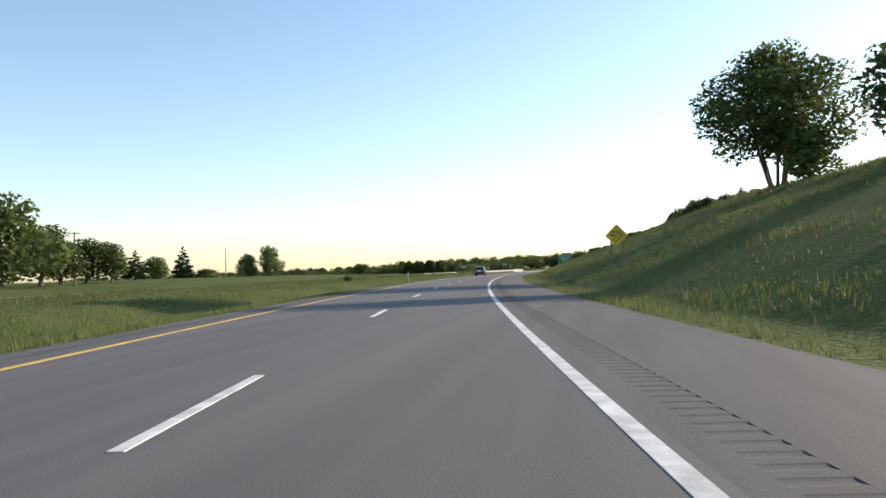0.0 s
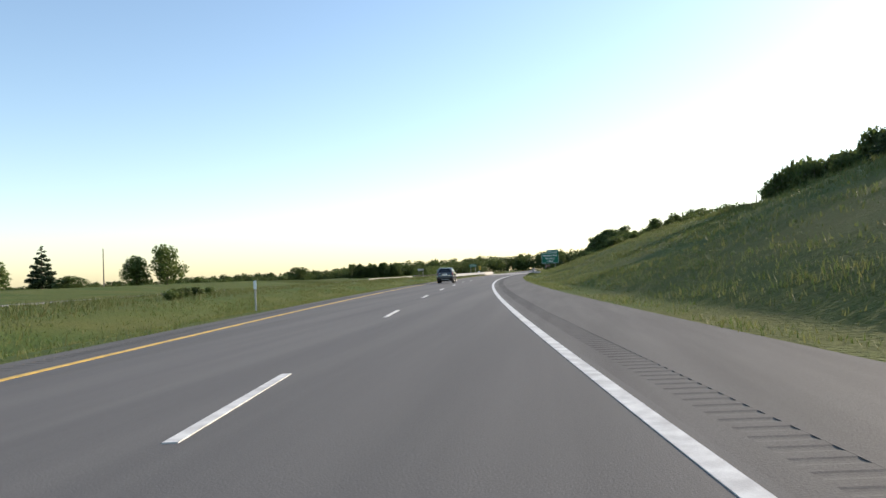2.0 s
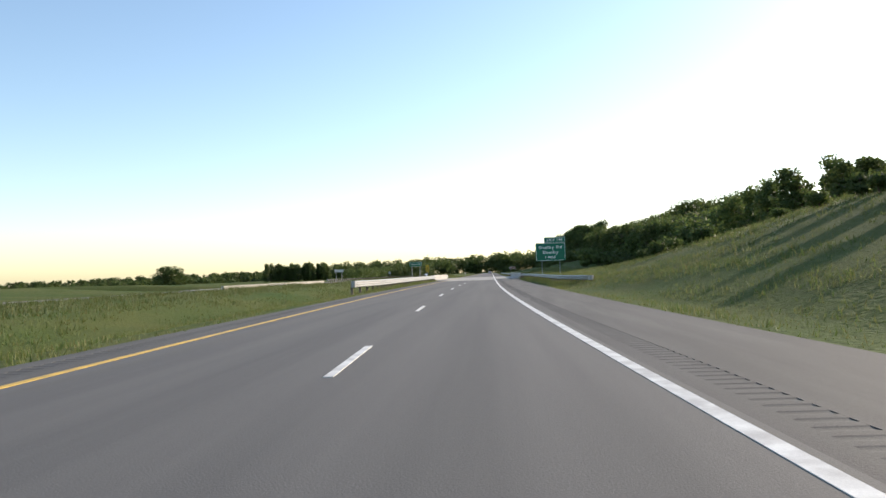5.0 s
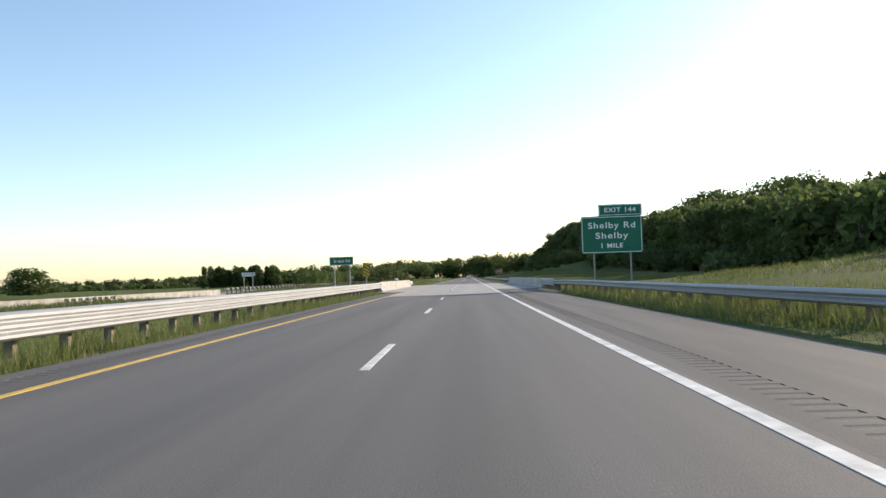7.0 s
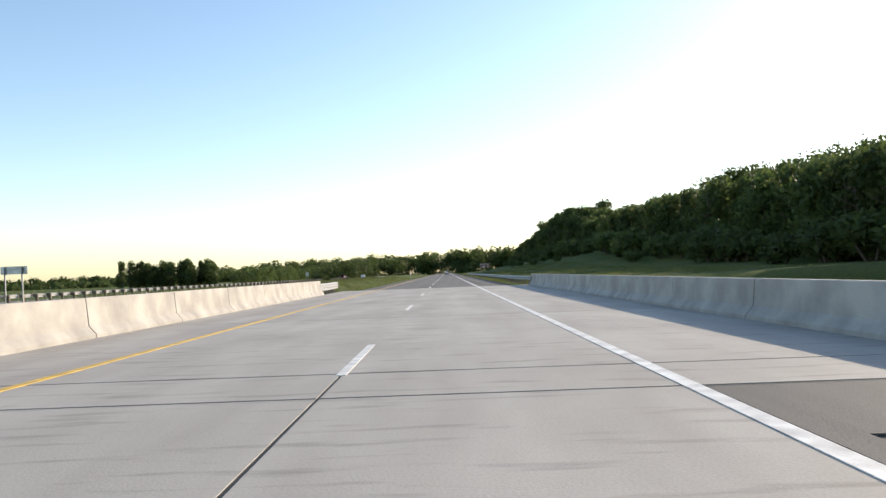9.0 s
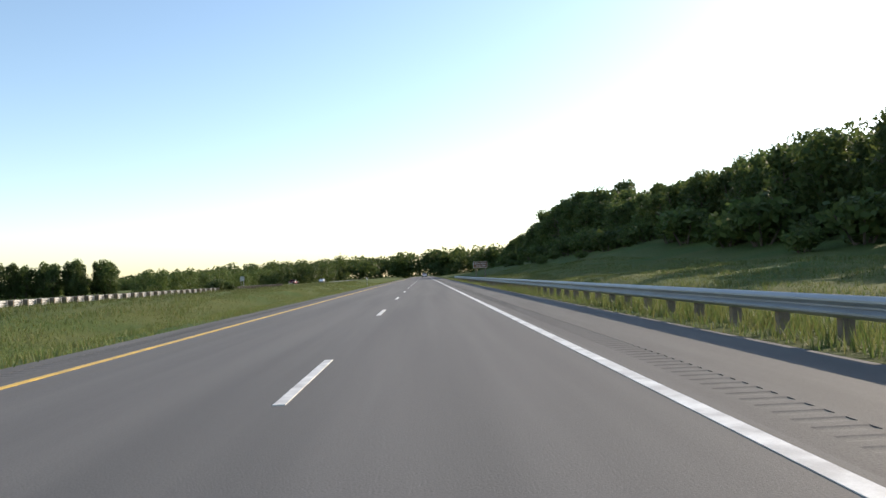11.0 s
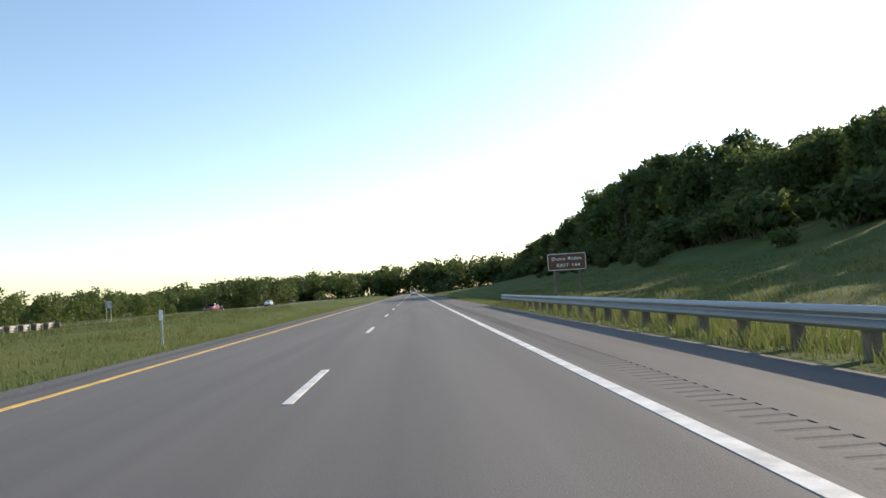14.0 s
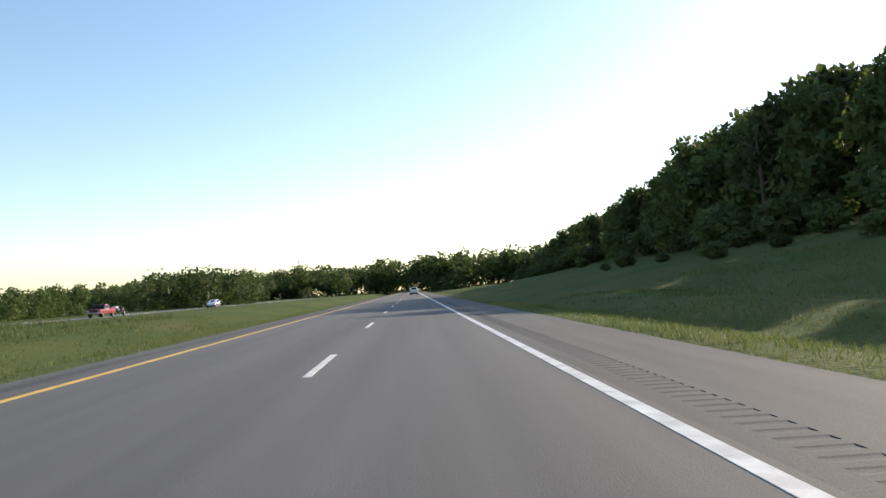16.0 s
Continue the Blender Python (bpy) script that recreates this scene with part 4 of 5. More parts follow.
belt = []
for k in range(104):
    ss = 512 + 2.9 * k + rng.normal()
    lat = (-60.5, -66.0)[k % 2] - np.interp(ss, [512, 820], [0, 14]) + 1.5 * rng.normal()
    q, z = road(ss, lat), terrain(ss, lat)
    belt.append((q.x, q.y, z - 0.2, np.interp(ss, [512, 620, 700, 820], [5.0, 5.8, 7.2, 9.0]) * (0.86 + 0.3 * rng.random()) - z, 4.4 + 2.2 * rng.random()))
tree_belt("woods_by_far_carriageway", belt, 62000, 0.26, "belt of bushy trees along the far carriageway")
hill = []
for k in range(34):
    ss, lat = 190 + 160 * rng.random(), 72 + 50 * rng.random()
    q, z = road(ss, lat), terrain(ss, lat)
    hill.append((q.x, q.y, z - 0.2, 5.5 + 2.5 * rng.random(), 5.2 + 2 * rng.random()))
tree_belt("woods_behind_cutting", hill, 26000, 0.34, "scattered broadleaf trees on the hill behind the cutting")


# ---- grass ----
def grass(name, bands, per_m2, h, seed, blades=4, clump=0.12, wide=0.020):
    """Blades in tufts over strips beside the road, thick and thin by patches."""
    r = np.random.default_rng(seed)
    out = []
    for s0, s1, la0, la1 in bands:
        n = int((s1 - s0) * (la1 - la0) * per_m2)
        ss, ll = s0 + (s1 - s0) * r.random(n), la0 + (la1 - la0) * r.random(n)
        keep = ~((ss > 251) & (ss < 320) & (ll > 0) & (ll < 8.0)) & ~((ss > 267) & (ss < 320) & (ll > -7.0) & (ll < 0)) & ~((ss > 274) & (ss < 318.5))
        patch = np.sin(ss * 0.21 + 2 * np.sin(ll * 0.6)) + np.sin(ss * 0.057 + ll * 0.9) + np.sin(ll * 1.7 + ss * 0.4)
        keep &= r.random(n) < 0.62 + 0.22 * patch
        ss, ll, patch = ss[keep], ll[keep], patch[keep]
        zz = np.array([terrain(a, b) for a, b in zip(ss, ll)]) - 0.05
        hd = np.interp(ss, S, HEAD)
        base = np.stack([np.interp(ss, S, PX) + ll * np.cos(hd), np.interp(ss, S, PY) + ll * np.sin(hd), zz], 1)
        tall = h * (0.75 + 0.12 * patch)
        for _ in range(blades):
            k = len(ss)
            hh = tall * (0.4 + 0.9 * r.random(k))
            o = base + np.stack([clump * r.normal(size=k), clump * r.normal(size=k), np.zeros(k)], 1)
            t = r.random(k) * 6.283
            side = np.stack([np.cos(t), np.sin(t), np.zeros(k)], 1) * wide
            tip = o + np.stack([0.3 * hh * r.normal(size=k), 0.3 * hh * r.normal(size=k), hh], 1)
            out.append(np.stack([o - side, o + side, tip], 1).reshape(-1, 3))
    verts = np.concatenate(out)
    faces = np.arange(len(verts)).reshape(-1, 3)
    ob = new(name, cloud_mesh(name, verts, faces, M_GRASS))
    tagged(ob, "dry green roadside grass in uneven tufts", "grass", kind="stuff")


grass("verge_grass", ((-5, 276, 6.85, 12.5), (321, 540, 6.35, 12.5), (-5, 276, -9.5, -5.2), (321, 540, -9.5, -5.2)), 14, 0.22, 3, 4, 0.1, 0.016)
grass("tall_grass", ((204, 276, -7.7, -5.5), (325, 466, 6.7, 8.4), (198, 269, 7.0, 8.6)), 18, 0.40, 6, 5, 0.1, 0.014)
grass("rough_grass", ((0, 250, 12.5, 26), (321, 540, 12.5, 30), (0, 276, -17, -9.5), (321, 540, -17, -9.5)), 6.0, 0.28, 4, 4, 0.16, 0.024)
grass("roadside_weeds", ((330, 470, 7.7, 10.5), (198, 268, 8.0, 10.5)), 9, 0.62, 12, 5, 0.14, 0.016)
grass("median_grass", ((20, 270, -33, -17), (321, 540, -33, -17)), 3.2, 0.42, 15, 4, 0.2, 0.026)
grass("weeds", ((20, 215, 26, 40),), 4.0, 0.45, 9, 6, 0.25, 0.035)


# ---- vehicles ----
#        z     rear   front  half  rear-corner front-corner
SLICES = [(0.26, -2.10, 2.06, 0.80, 0.20, 0.30), (0.34, -2.22, 2.20, 0.87, 0.24, 0.38), (0.46, -2.28, 2.28, 0.905, 0.26, 0.42), (0.62, -2.30, 2.30, 0.915, 0.27, 0.44),
          (0.76, -2.30, 2.28, 0.915, 0.27, 0.46), (0.79, -2.265, 2.27, 0.913, 0.26, 0.46), (0.92, -2.255, 2.20, 0.91, 0.26, 0.46), (1.02, -2.24, 2.02, 0.905, 0.26, 0.46),
          (1.09, -2.225, 1.62, 0.90, 0.26, 0.42), (1.14, -2.21, 1.16, 0.895, 0.26, 0.36), (1.27, -2.15, 0.93, 0.860, 0.25, 0.32),
          (1.42, -2.06, 0.68, 0.795, 0.24, 0.30), (1.55, -1.97, 0.43, 0.735, 0.24, 0.28), (1.62, -1.88, 0.22, 0.685, 0.26, 0.26), (1.655, -1.72, -0.05, 0.60, 0.30, 0.25), (1.675, -1.40, -0.45, 0.40, 0.2, 0.2)]
CORNER = 8


def slice_at(z):
    a = np.array(SLICES)
    return [float(np.interp(z, a[:, 0], a[:, k])) for k in range(1, 6)]


def loop_at(z, off=0.0):
    """The body's outline at one height, from the rear right corner anticlockwise as seen from above."""
    yr, yf, w, rr, rf = slice_at(z)
    w, yr, yf = w + off, yr - off, yf + off
    pts = []
    for cx, cy, r, a0 in ((w - rr, yr + rr, rr, -90), (w - rf, yf - rf, rf, 0), (-w + rf, yf - rf, rf, 90), (-w + rr, yr + rr, rr, 180)):
        for k in range(CORNER + 1):
            a = radians(a0 + 90 * k / CORNER)
            pts.append((cx + r * math.cos(a), cy + r * math.sin(a), z))
    return pts


def body_bm():
    bm = bmesh.new()
    rings = []
    zs = sorted({round(z, 4) for s in zip(SLICES[:-1], SLICES[1:]) for z in np.linspace(s[0][0], s[1][0], 3)})
    for z in zs:
        rings.append([bm.verts.new(p) for p in loop_at(z)])
    n = len(rings[0])
    for a, b in zip(rings[:-1], rings[1:]):
        for j in range(n):
            bm.faces.new((a[j], a[(j + 1) % n], b[(j + 1) % n], b[j]))
    bm.faces.new(rings[0][::-1]), bm.faces.new(rings[-1])
    bmesh.ops.recalc_face_normals(bm, faces=bm.faces)
    return bm


def skin(zs, idx, off, thick=0.02):
    """A piece of the body's skin standing off by a few millimetres: some heights, some outline points."""
    bm = bmesh.new()
    rows = [[bm.verts.new(loop_at(z, off)[i % (4 * (CORNER + 1))]) for i in idx] for z in zs]
    back = [[bm.verts.new(loop_at(z, off - thick)[i % (4 * (CORNER + 1))]) for i in idx] for z in zs]
    for g in (rows, back):
        for a, b in zip(g[:-1], g[1:]):
            for j in range(len(idx) - 1):
                bm.faces.new((a[j], a[j + 1], b[j + 1], b[j]))
    for f, b in ((rows[0], back[0]), (rows[-1], back[-1])):
        for j in range(len(idx) - 1):
            bm.faces.new((f[j], f[j + 1], b[j + 1], b[j]))
    for k in (0, -1):
        for r in range(len(zs) - 1):
            bm.faces.new((rows[r][k], rows[r + 1][k], back[r + 1][k], back[r][k]))
    bmesh.ops.recalc_face_normals(bm, faces=bm.faces)
    return bm


def side_pane(corners, side, off=0.014):
    """Glass on the flank: corners (y, z) bottom rear, bottom front, top front, top rear."""
    bm = bmesh.new()
    grid = []
    for i in range(7):
        f = i / 6
        row = []
        for k in range(7):
            g = k / 6
            y = (corners[0][0] * (1 - g) + corners[1][0] * g) * (1 - f) + (corners[3][0] * (1 - g) + corners[2][0] * g) * f
            z = (corners[0][1] * (1 - g) + corners[1][1] * g) * (1 - f) + (corners[3][1] * (1 - g) + corners[2][1] * g) * f
            row.append(bm.verts.new((side * (slice_at(z)[2] + off), y, z)))
        grid.append(row)
    for a, b in zip(grid[:-1], grid[1:]):
        for j in range(6):
            bm.faces.new((a[j], a[j + 1], b[j + 1], b[j]))
    bmesh.ops.solidify(bm, geom=bm.faces[:], thickness=0.012 * side)
    bmesh.ops.recalc_face_normals(bm, faces=bm.faces)
    return bm


def end_pane(x0, x1, z0, z1, rear, off=0.022):
    bm = bmesh.new()
    grid = []
    for i in range(7):
        z = z0 + (z1 - z0) * i / 6
        w = x0 + (x1 - x0) * i / 6
        yr, yf = slice_at(z)[:2]
        y = yr - off if rear else yf + off
        grid.append([bm.verts.new((w * k, y + (0.02 * k * k if rear else -0.05 * k * k), z)) for k in np.linspace(-1, 1, 7)])
    for a, b in zip(grid[:-1], grid[1:]):
        for j in range(6):
            bm.faces.new((a[j], a[j + 1], b[j + 1], b[j]))
    bmesh.ops.recalc_face_normals(bm, faces=bm.faces)
    return bm


def lathe(profile, n, axis_x=0.0):
    """Turn (radius, x) points about the x axis."""
    bm = bmesh.new()
    rings = [[bm.verts.new((x + axis_x, r * math.cos(2 * math.pi * k / n), r * math.sin(2 * math.pi * k / n))) for k in range(n)] for r, x in profile]
    for a, b in zip(rings[:-1], rings[1:]):
        for j in range(n):
            bm.faces.new((a[j], a[(j + 1) % n], b[(j + 1) % n], b[j]))
    bmesh.ops.recalc_face_normals(bm, faces=bm.faces)
    return bm


def wheel(parent, x, y, side):
    w = part("wheel", lathe([(0.20, -0.09), (0.20, 0.10), (0.22, 0.105)], 28), M_TRIM, parent)
    w.matrix_basis = pose(x, y, 0.36, 0, 0, 0 if side > 0 else 180)
    part("tyre", lathe([(0.235, -0.10), (0.30, -0.125), (0.345, -0.115), (0.36, -0.08), (0.36, 0.08), (0.345, 0.115), (0.30, 0.125), (0.245, 0.105), (0.235, 0.09), (0.235, -0.10)], 36), M_TYRE, w, smooth=True)
    bm = lathe([(0.245, 0.06), (0.245, 0.112), (0.225, 0.118), (0.205, 0.10), (0.20, 0.02)], 32)
    for k in range(10):                       # five pairs of spokes
        a = radians(72 * (k // 2) + (11 if k % 2 else -11))
        r = bmesh.ops.create_cube(bm, size=1.0)["verts"]
        for v in r:
            v.co = Vector((0.09 + v.co.x * 0.03, v.co.y * (0.042 if v.co.z < 0 else 0.030), 0.125 + v.co.z * 0.20))
        bmesh.ops.rotate(bm, verts=r, cent=(0, 0, 0), matrix=Matrix.Rotation(a, 3, "X"))
    bmesh.ops.create_cone(bm, cap_ends=True, segments=20, radius1=0.06, radius2=0.05, depth=0.05, matrix=pose(0.095, 0, 0, 0, 90, 0))
    part("rim", bm, M_RIM, w, "ten-spoke alloy rim")


def suv(m, paint, label, rails=True):
    t = thing("car", m, label, "car")
    body = part("body", body_bm(), paint, t, smooth=True)
    # wheel arches cut from the shell
    cutter_bm = bmesh.new()
    for y in (-1.36, 1.36):
        for sx in (-1, 1):
            bmesh.ops.create_cone(cutter_bm, cap_ends=True, segments=36, radius1=0.425, radius2=0.425, depth=0.50, matrix=pose(sx * 0.83, y, 0.37, 0, 90, 0))
    cutter = link("cutter", cutter_bm, M_TRIM)
    mod = body.modifiers.new("arches", "BOOLEAN")
    mod.object, mod.operation, mod.solver = cutter, "DIFFERENCE", "EXACT"
    cutter.parent = t
    bpy.context.view_layer.update()
    me = bpy.data.meshes.new_from_object(body.evaluated_get(bpy.context.evaluated_depsgraph_get()))
    body.modifiers.clear()
    body.data = me
    bpy.data.objects.remove(cutter)
    for y in (-1.36, 1.36):
        for sx in (-1, 1):
            wheel(t, sx * 0.80, y, sx)
            bm = bmesh.new()                      # dark flare round the arch
            rings = []
            for k in range(19):
                a = radians(-12 + 204 * k / 18)
                rings.append([bm.verts.new((sx * x, y + r * math.cos(a), 0.37 + r * math.sin(a))) for r, x in ((0.425, 0.70), (0.420, 0.920), (0.44, 0.935), (0.475, 0.930), (0.485, 0.905))])
            for a, b in zip(rings[:-1], rings[1:]):
                for j in range(4):
                    bm.faces.new((a[j], a[j + 1], b[j + 1], b[j]))
            bmesh.ops.recalc_face_normals(bm, faces=bm.faces)
            part("wheel_arch", bm, M_TRIM, t, "black plastic arch flare", True)
    for side in (-1, 1):
        for corners in (((-1.72, 1.26), (-1.10, 1.25), (-1.10, 1.56), (-1.42, 1.54)), ((-1.02, 1.25), (-0.16, 1.24), (-0.16, 1.58), (-1.02, 1.565)), ((-0.08, 1.24), (0.66, 1.23), (0.14, 1.54), (-0.08, 1.58))):
            part("side_window", side_pane(corners, side), M_GLASS, t, "dark tinted glass")
        part("window_surround", side_pane(((-1.80, 1.235), (0.76, 1.212), (0.15, 1.585), (-1.44, 1.585)), side, 0.007), M_TRIM, t, "black window surround")
        part("side_moulding", side_pane(((-0.86, 0.58), (0.86, 0.58), (0.86, 0.64), (-0.86, 0.64)), side, 0.016), M_TRIM, t)
        part("sill", side_pane(((-0.92, 0.30), (0.92, 0.30), (0.92, 0.42), (-0.92, 0.42)), side, 0.020), M_TRIM, t)
        for y in (-0.72, 0.20):
            bm = bmesh.new()
            box(bm, side * 0.905 - 0.02, side * 0.905 + 0.02, y - 0.09, y + 0.09, 1.06, 1.095, 0.008)
            part("door_handle", bm, paint, t)
        for y in (-1.06, -0.12, 0.84):              # door gaps
            bm = side_pane(((y, 0.46), (y + 0.008, 0.46), (y + 0.008, 1.21), (y, 1.21)), side, 0.006)
            part("door_gap", bm, M_TRIM, t)
        bm = bmesh.new()
        box(bm, -0.10, 0.10, -0.06, 0.06, -0.08, 0.08, 0.03)
        mirror = part("mirror", bm, M_TRIM, t, "black door mirror", True)
        mirror.location = (side * 1.02, 0.74, 1.28)
        bm = bmesh.new()
        box(bm, -0.10, 0.06, -0.03, 0.03, -0.10, -0.06, 0.01)
        arm = part("mirror_arm", bm, M_TRIM, mirror)
        arm.location = (-side * 0.06, 0, 0)
        bm = bmesh.new()
        box(bm, -0.085, 0.085, -0.066, -0.06, -0.065, 0.065)
        part("mirror_glass", bm, M_GLASS, mirror)
        # lamps at the corners
        i0 = 0 if side > 0 else 3 * (CORNER + 1)
        idx = [i0 + k for k in (range(2, 9) if side > 0 else range(0, 7))]
        part("tail_lamp", skin(np.linspace(0.91, 1.10, 7), idx, 0.010), M_LENS_RED, t, "red rear lamp cluster", True)
        part("upper_tail_lamp", skin(np.linspace(1.105, 1.22, 4), idx[3:] if side > 0 else idx[:4], 0.009), M_LENS_RED, t, "", True)
        h0 = (CORNER + 1) if side > 0 else 2 * (CORNER + 1)
        idx = [h0 + k for k in (range(2, 9) if side > 0 else range(0, 7))]
        part("headlamp", skin(np.linspace(0.78, 0.94, 5), idx, 0.010), M_LENS_CLEAR, t, "clear headlamp", True)
        if rails:
            bm = bmesh.new()
            rings = []
            for k in range(17):
                f = k / 16
                y, z = -1.62 + 1.75 * f, 1.645 + 0.085 * math.sin(math.pi * f) ** 0.4
                rings.append([bm.verts.new((side * 0.60 + 0.02 * math.cos(a), y, z + 0.02 * math.sin(a))) for a in (2 * math.pi * j / 8 for j in range(8))])
            for p0, p1 in zip(rings[:-1], rings[1:]):
                for j in range(8):
                    bm.faces.new((p0[j], p0[(j + 1) % 8], p1[(j + 1) % 8], p1[j]))
            bmesh.ops.recalc_face_normals(bm, faces=bm.faces)
            rail_ob = part("roof_rail", bm, M_TRIM, t, "black roof rail", True)
            for y in (-1.3, -0.2):
                bm = bmesh.new()
                box(bm, side * 0.60 - 0.02, side * 0.60 + 0.02, y - 0.05, y + 0.05, 1.62, 1.72, 0.01)
                part("rail_foot", bm, M_TRIM, rail_ob)
    part("rear_window", end_pane(0.66, 0.50, 1.20, 1.58, True), M_GLASS, t, "dark rear window")
    part("windscreen", end_pane(0.55, 0.42, 1.20, 1.56, False), M_GLASS, t, "windscreen")
    rear_idx = [3 * (CORNER + 1) + k for k in range(0, CORNER + 1)] + [4 * (CORNER + 1) + k for k in range(0, CORNER + 1)]
    part("rear_bumper", skin(np.linspace(0.48, 0.775, 7), rear_idx, 0.035), paint, t, "body-coloured bumper", True)
    bm = bmesh.new()
    box(bm, -0.70, 0.70, -2.285, -2.25, 0.80, 0.848, 0.012)
    part("tailgate_strip", bm, M_CHROME, t, "bright strip across the tailgate")
    part("lower_valance", skin(np.linspace(0.27, 0.46, 4), rear_idx[1:-1], 0.016), M_TRIM, t, "black lower valance", True)
    front_idx = [(CORNER + 1) + k for k in range(0, 2 * (CORNER + 1))]
    part("front_bumper", skin(np.linspace(0.34, 0.60, 4), front_idx, 0.02), M_TRIM, t)
    bm = bmesh.new()
    box(bm, -0.26, 0.26, -2.285, -2.262, 0.88, 1.045, 0.01)
    frame_ob = part("number_plate", bm, M_CHROME, t, "plate in a bright frame")
    bm = bmesh.new()
    box(bm, -0.235, 0.235, -2.290, -2.284, 0.90, 1.025)
    part("plate_face", bm, M_SIGNWHITE, frame_ob)
    bm = bmesh.new()
    for k in range(6):
        box(bm, -0.18 + 0.06 * k, -0.14 + 0.06 * k, -2.293, -2.289, 0.925, 0.995)
    part("plate_bars", bm, M_SIGNBLACK, frame_ob)
    bm = bmesh.new()
    box(bm, -0.055, 0.055, -2.262, -2.236, 1.085, 1.175, 0.012)
    part("emblem", bm, M_CHROME, t, "plain square emblem")
    bm = bmesh.new()
    for k in range(3):
        box(bm, -0.66 + 0.062 * k, -0.61 + 0.062 * k, -2.262, -2.22, 1.05, 1.105, 0.004)
    part("badge", bm, M_RIM, t, "small bright badge blocks")
    bm = bmesh.new()
    box(bm, -0.64, -0.50, -2.268, -2.235, 0.925, 0.945, 0.003)
    part("badge", bm, M_RIM, t, "small bright badge bar")
    bm = bmesh.new()
    box(bm, -0.62, 0.62, -2.352, -2.28, 0.462, 0.484, 0.006)
    part("bumper_strip", bm, M_TRIM, t, "dark crease strip along the bumper")
    bm = bmesh.new()
    box(bm, -0.46, 0.46, -1.99, -1.80, 1.58, 1.625, 0.015)
    part("roof_spoiler", bm, paint, t, "", True)
    bm = bmesh.new()
    tube(bm, (-0.12, -1.62, 1.64), (-0.12, -1.78, 1.86), 0.012, 0.005, 6)
    part("aerial", bm, M_TRIM, t)
    bm = bmesh.new()
    tube(bm, (0.45, -2.24, 0.27), (0.45, -2.02, 0.27), 0.028, 0.028, 12)
    part("exhaust", bm, M_GALV, t)
    for sx in (-1, 1):
        bm = bmesh.new()
        box(bm, sx * 0.66 - 0.09, sx * 0.66 + 0.09, -2.345, -2.26, 0.505, 0.545, 0.006)
        part("rear_reflector", bm, M_LENS_RED, t, "red bumper reflector")
    bm = bmesh.new()
    box(bm, -0.42, 0.42, -2.315, -2.24, 0.36, 0.43, 0.008)
    part("lower_slot", bm, M_GALV, t, "grey lower bumper insert")
    bm = bmesh.new()
    tube(bm, (0.0, -2.215, 1.215), (0.30, -2.195, 1.25), 0.009, 0.006, 6)
    part("rear_wiper", bm, M_TRIM, t, "black rear wiper")
    bm = bmesh.new()
    box(bm, -0.72, 0.72, -2.0, 2.0, 0.20, 0.30, 0.02)
    part("underbody", bm, M_TRIM, t)
    return t


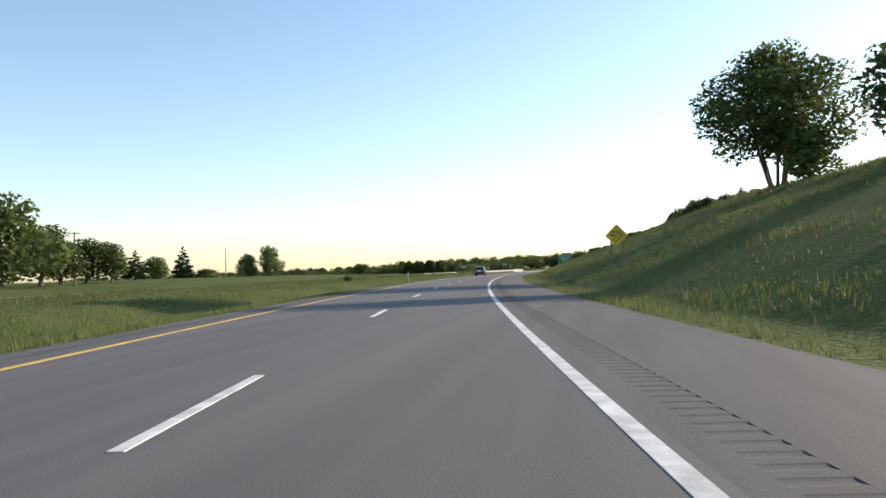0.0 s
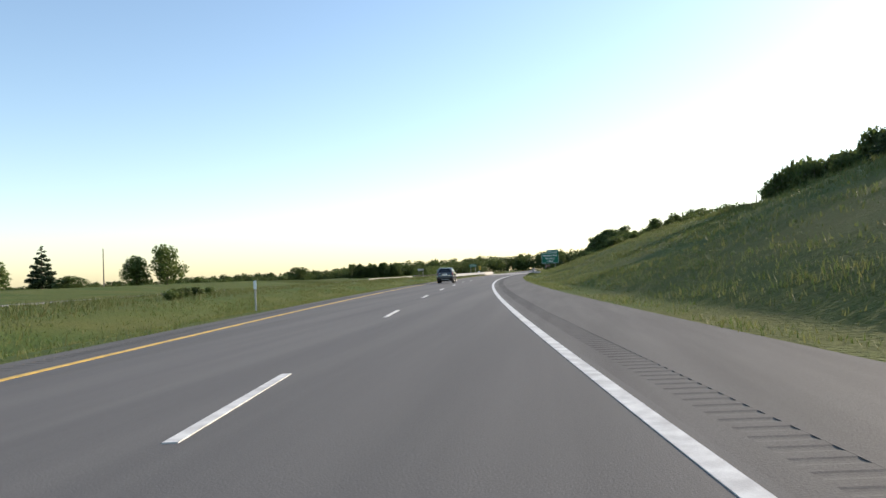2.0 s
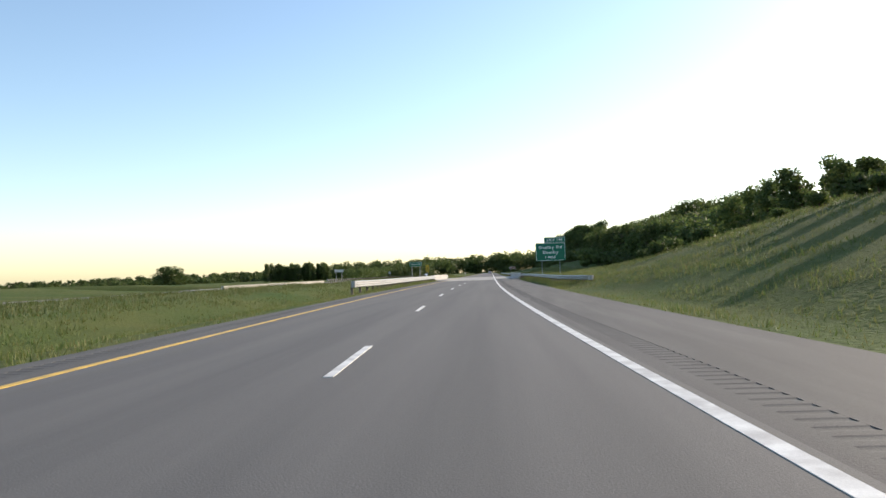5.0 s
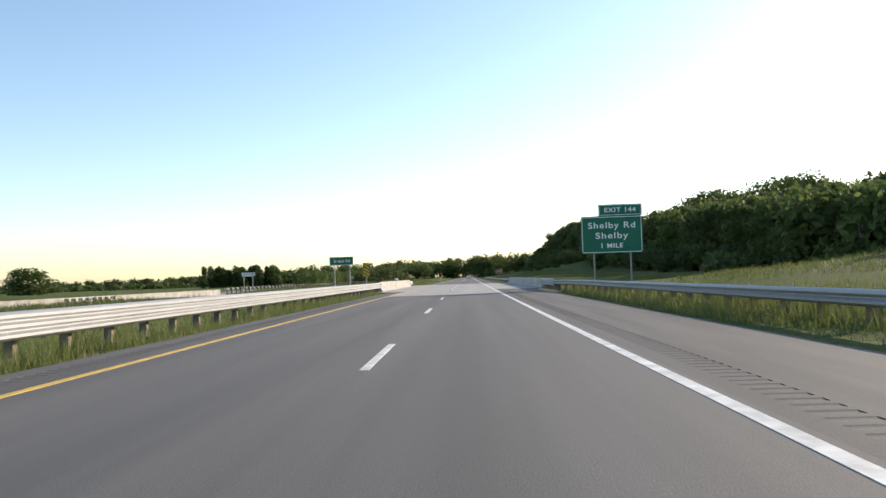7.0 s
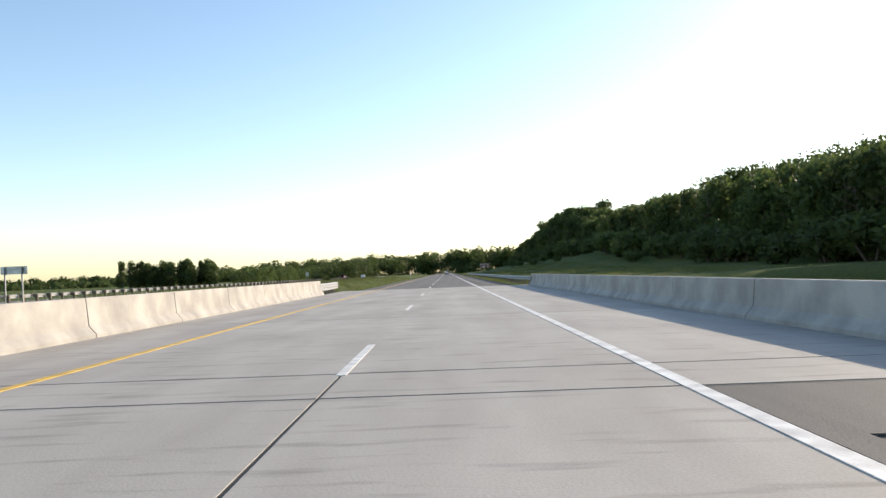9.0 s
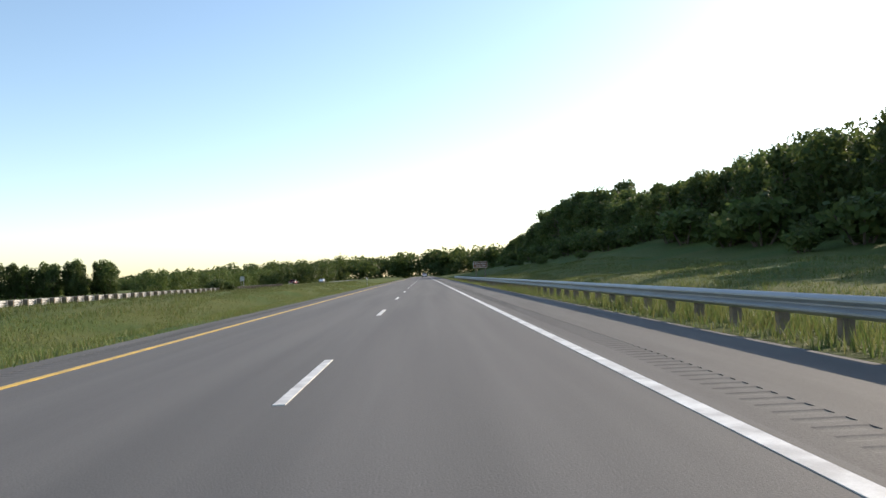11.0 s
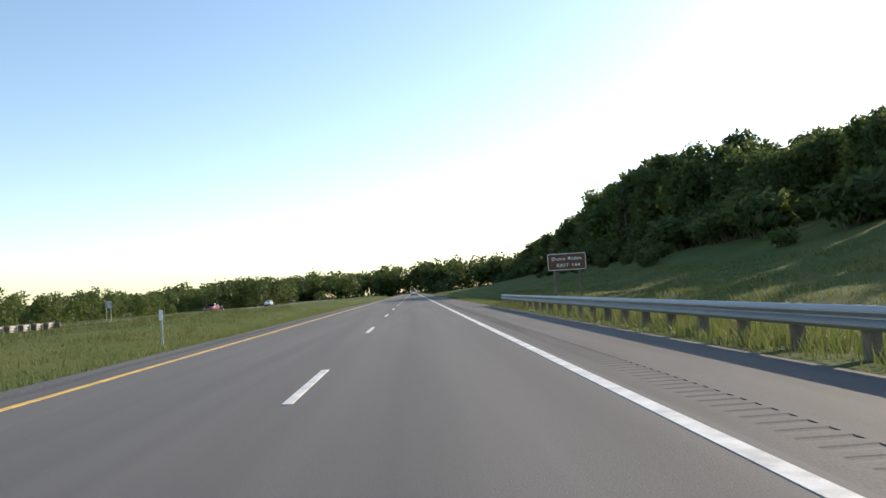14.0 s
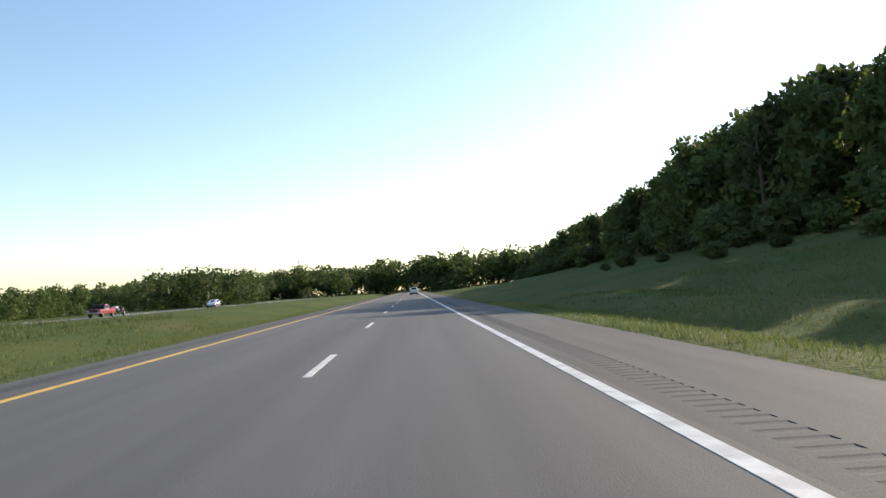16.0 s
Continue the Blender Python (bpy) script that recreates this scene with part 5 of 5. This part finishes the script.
def pickup(m, paint, label):
    """A crew-cab pickup: box-section body, cab with glass, open bed, wheels."""
    t = thing("pickup_truck", m, label, "pickup truck")
    bm = bmesh.new()
    box(bm, -0.97, 0.97, -2.75, 2.75, 0.48, 1.02, 0.10)
    box(bm, -0.93, 0.93, 0.95, 2.60, 1.00, 1.12, 0.06)
    part("body", bm, paint, t)
    for x0, x1, y0, y1 in ((-0.96, -0.88, -2.72, -0.85), (0.88, 0.96, -2.72, -0.85), (-0.96, 0.96, -2.74, -2.66)):
        bm = bmesh.new()
        box(bm, x0, x1, y0, y1, 1.0, 1.32, 0.02)
        part("bed_side", bm, paint, t)
    bm = bmesh.new()
    low = [bm.verts.new(p) for p in ((-0.92, -0.85, 1.0), (0.92, -0.85, 1.0), (0.92, 1.25, 1.05), (-0.92, 1.25, 1.05))]
    high = [bm.verts.new(p) for p in ((-0.72, -0.72, 1.78), (0.72, -0.72, 1.78), (0.72, 0.42, 1.78), (-0.72, 0.42, 1.78))]
    for j in range(4):
        bm.faces.new((low[j], low[(j + 1) % 4], high[(j + 1) % 4], high[j]))
    bm.faces.new(high), bm.faces.new(low[::-1])
    bmesh.ops.recalc_face_normals(bm, faces=bm.faces)
    bmesh.ops.bevel(bm, geom=bm.edges[:], offset=0.05, segments=2, affect="EDGES")
    part("cab", bm, paint, t)

    def pane(pts):
        bm = bmesh.new()
        bm.faces.new([bm.verts.new(p) for p in pts])
        bmesh.ops.solidify(bm, geom=bm.faces[:], thickness=0.01)
        return part("window", bm, M_GLASS, t, "dark cab glass")
    pane(((-0.78, 1.135, 1.16), (0.78, 1.135, 1.16), (0.62, 0.56, 1.70), (-0.62, 0.56, 1.70)))
    pane(((-0.72, -0.832, 1.2), (0.72, -0.832, 1.2), (0.62, -0.755, 1.68), (-0.62, -0.755, 1.68)))
    for sx in (-1, 1):
        pane(((sx * 0.885, -0.62, 1.22), (sx * 0.885, 0.88, 1.22), (sx * 0.765, 0.42, 1.68), (sx * 0.765, -0.58, 1.68)))
        for y in (-1.75, 1.72):
            wheel(t, sx * 0.86, y, sx)
        bm = bmesh.new()
        box(bm, sx * 0.78 - 0.14, sx * 0.78 + 0.14, 2.70, 2.77, 0.80, 0.98, 0.02)
        part("headlamp", bm, M_LENS_CLEAR, t)
        bm = bmesh.new()
        box(bm, sx * 0.9 - 0.06, sx * 0.9 + 0.06, -2.78, -2.72, 0.82, 1.15, 0.02)
        part("tail_lamp", bm, M_LENS_RED, t)
    for y0, y1 in ((2.70, 2.86), (-2.90, -2.72)):
        bm = bmesh.new()
        box(bm, -0.95, 0.95, y0, y1, 0.50, 0.72, 0.04)
        part("bumper", bm, M_CHROME, t)
    bm = bmesh.new()
    box(bm, -0.5, 0.5, 2.72, 2.79, 0.78, 1.02, 0.02)
    part("grille", bm, M_TRIM, t)


def trailer(m):
    """A low open trailer with strapped-down cargo."""
    t = thing("trailer", m, "small open trailer loaded with covered cargo", "trailer")
    bm = bmesh.new()
    box(bm, -0.85, 0.85, -1.6, 1.4, 0.55, 0.66, 0.02)
    part("trailer_bed", bm, M_TRIM, t)
    bm = bmesh.new()
    tube(bm, (0, 1.4, 0.55), (0, 2.6, 0.50), 0.05, 0.05, 8)
    part("drawbar", bm, M_GALV, t)
    for sx in (-1, 1):
        wheel(t, sx * 0.92, -0.2, sx)
    for k, (x, y, w, h) in enumerate(((-0.3, -0.7, 0.35, 0.55), (0.35, -0.4, 0.3, 0.75), (0.0, 0.6, 0.5, 0.42))):
        bm = bmesh.new()
        box(bm, x - w, x + w, y - 0.5, y + 0.5, 0.66, 0.66 + h, 0.12)
        part("cargo", bm, (M_TRIM, M_PAINT_SILVER, M_PAINT)[k], t)


suv(road_pose(140.6, -1.88, 0.0), M_PAINT, "charcoal compact SUV with black roof rails on the asphalt")
suv(road_pose(651.0, 1.75, 0.0), M_PAINT_SILVER, "silver car driving far off on the asphalt road", False)
suv(road_pose(636.0, -39.0, OPP_Z, 180), M_PAINT_WHITE, "white car on the opposite carriageway", False)
pickup(road_pose(588.0, -42.4, OPP_Z, 180), M_PAINT_RED, "dark red pickup towing a trailer on the opposite carriageway")
trailer(road_pose(593.8, -42.4, OPP_Z, 180))
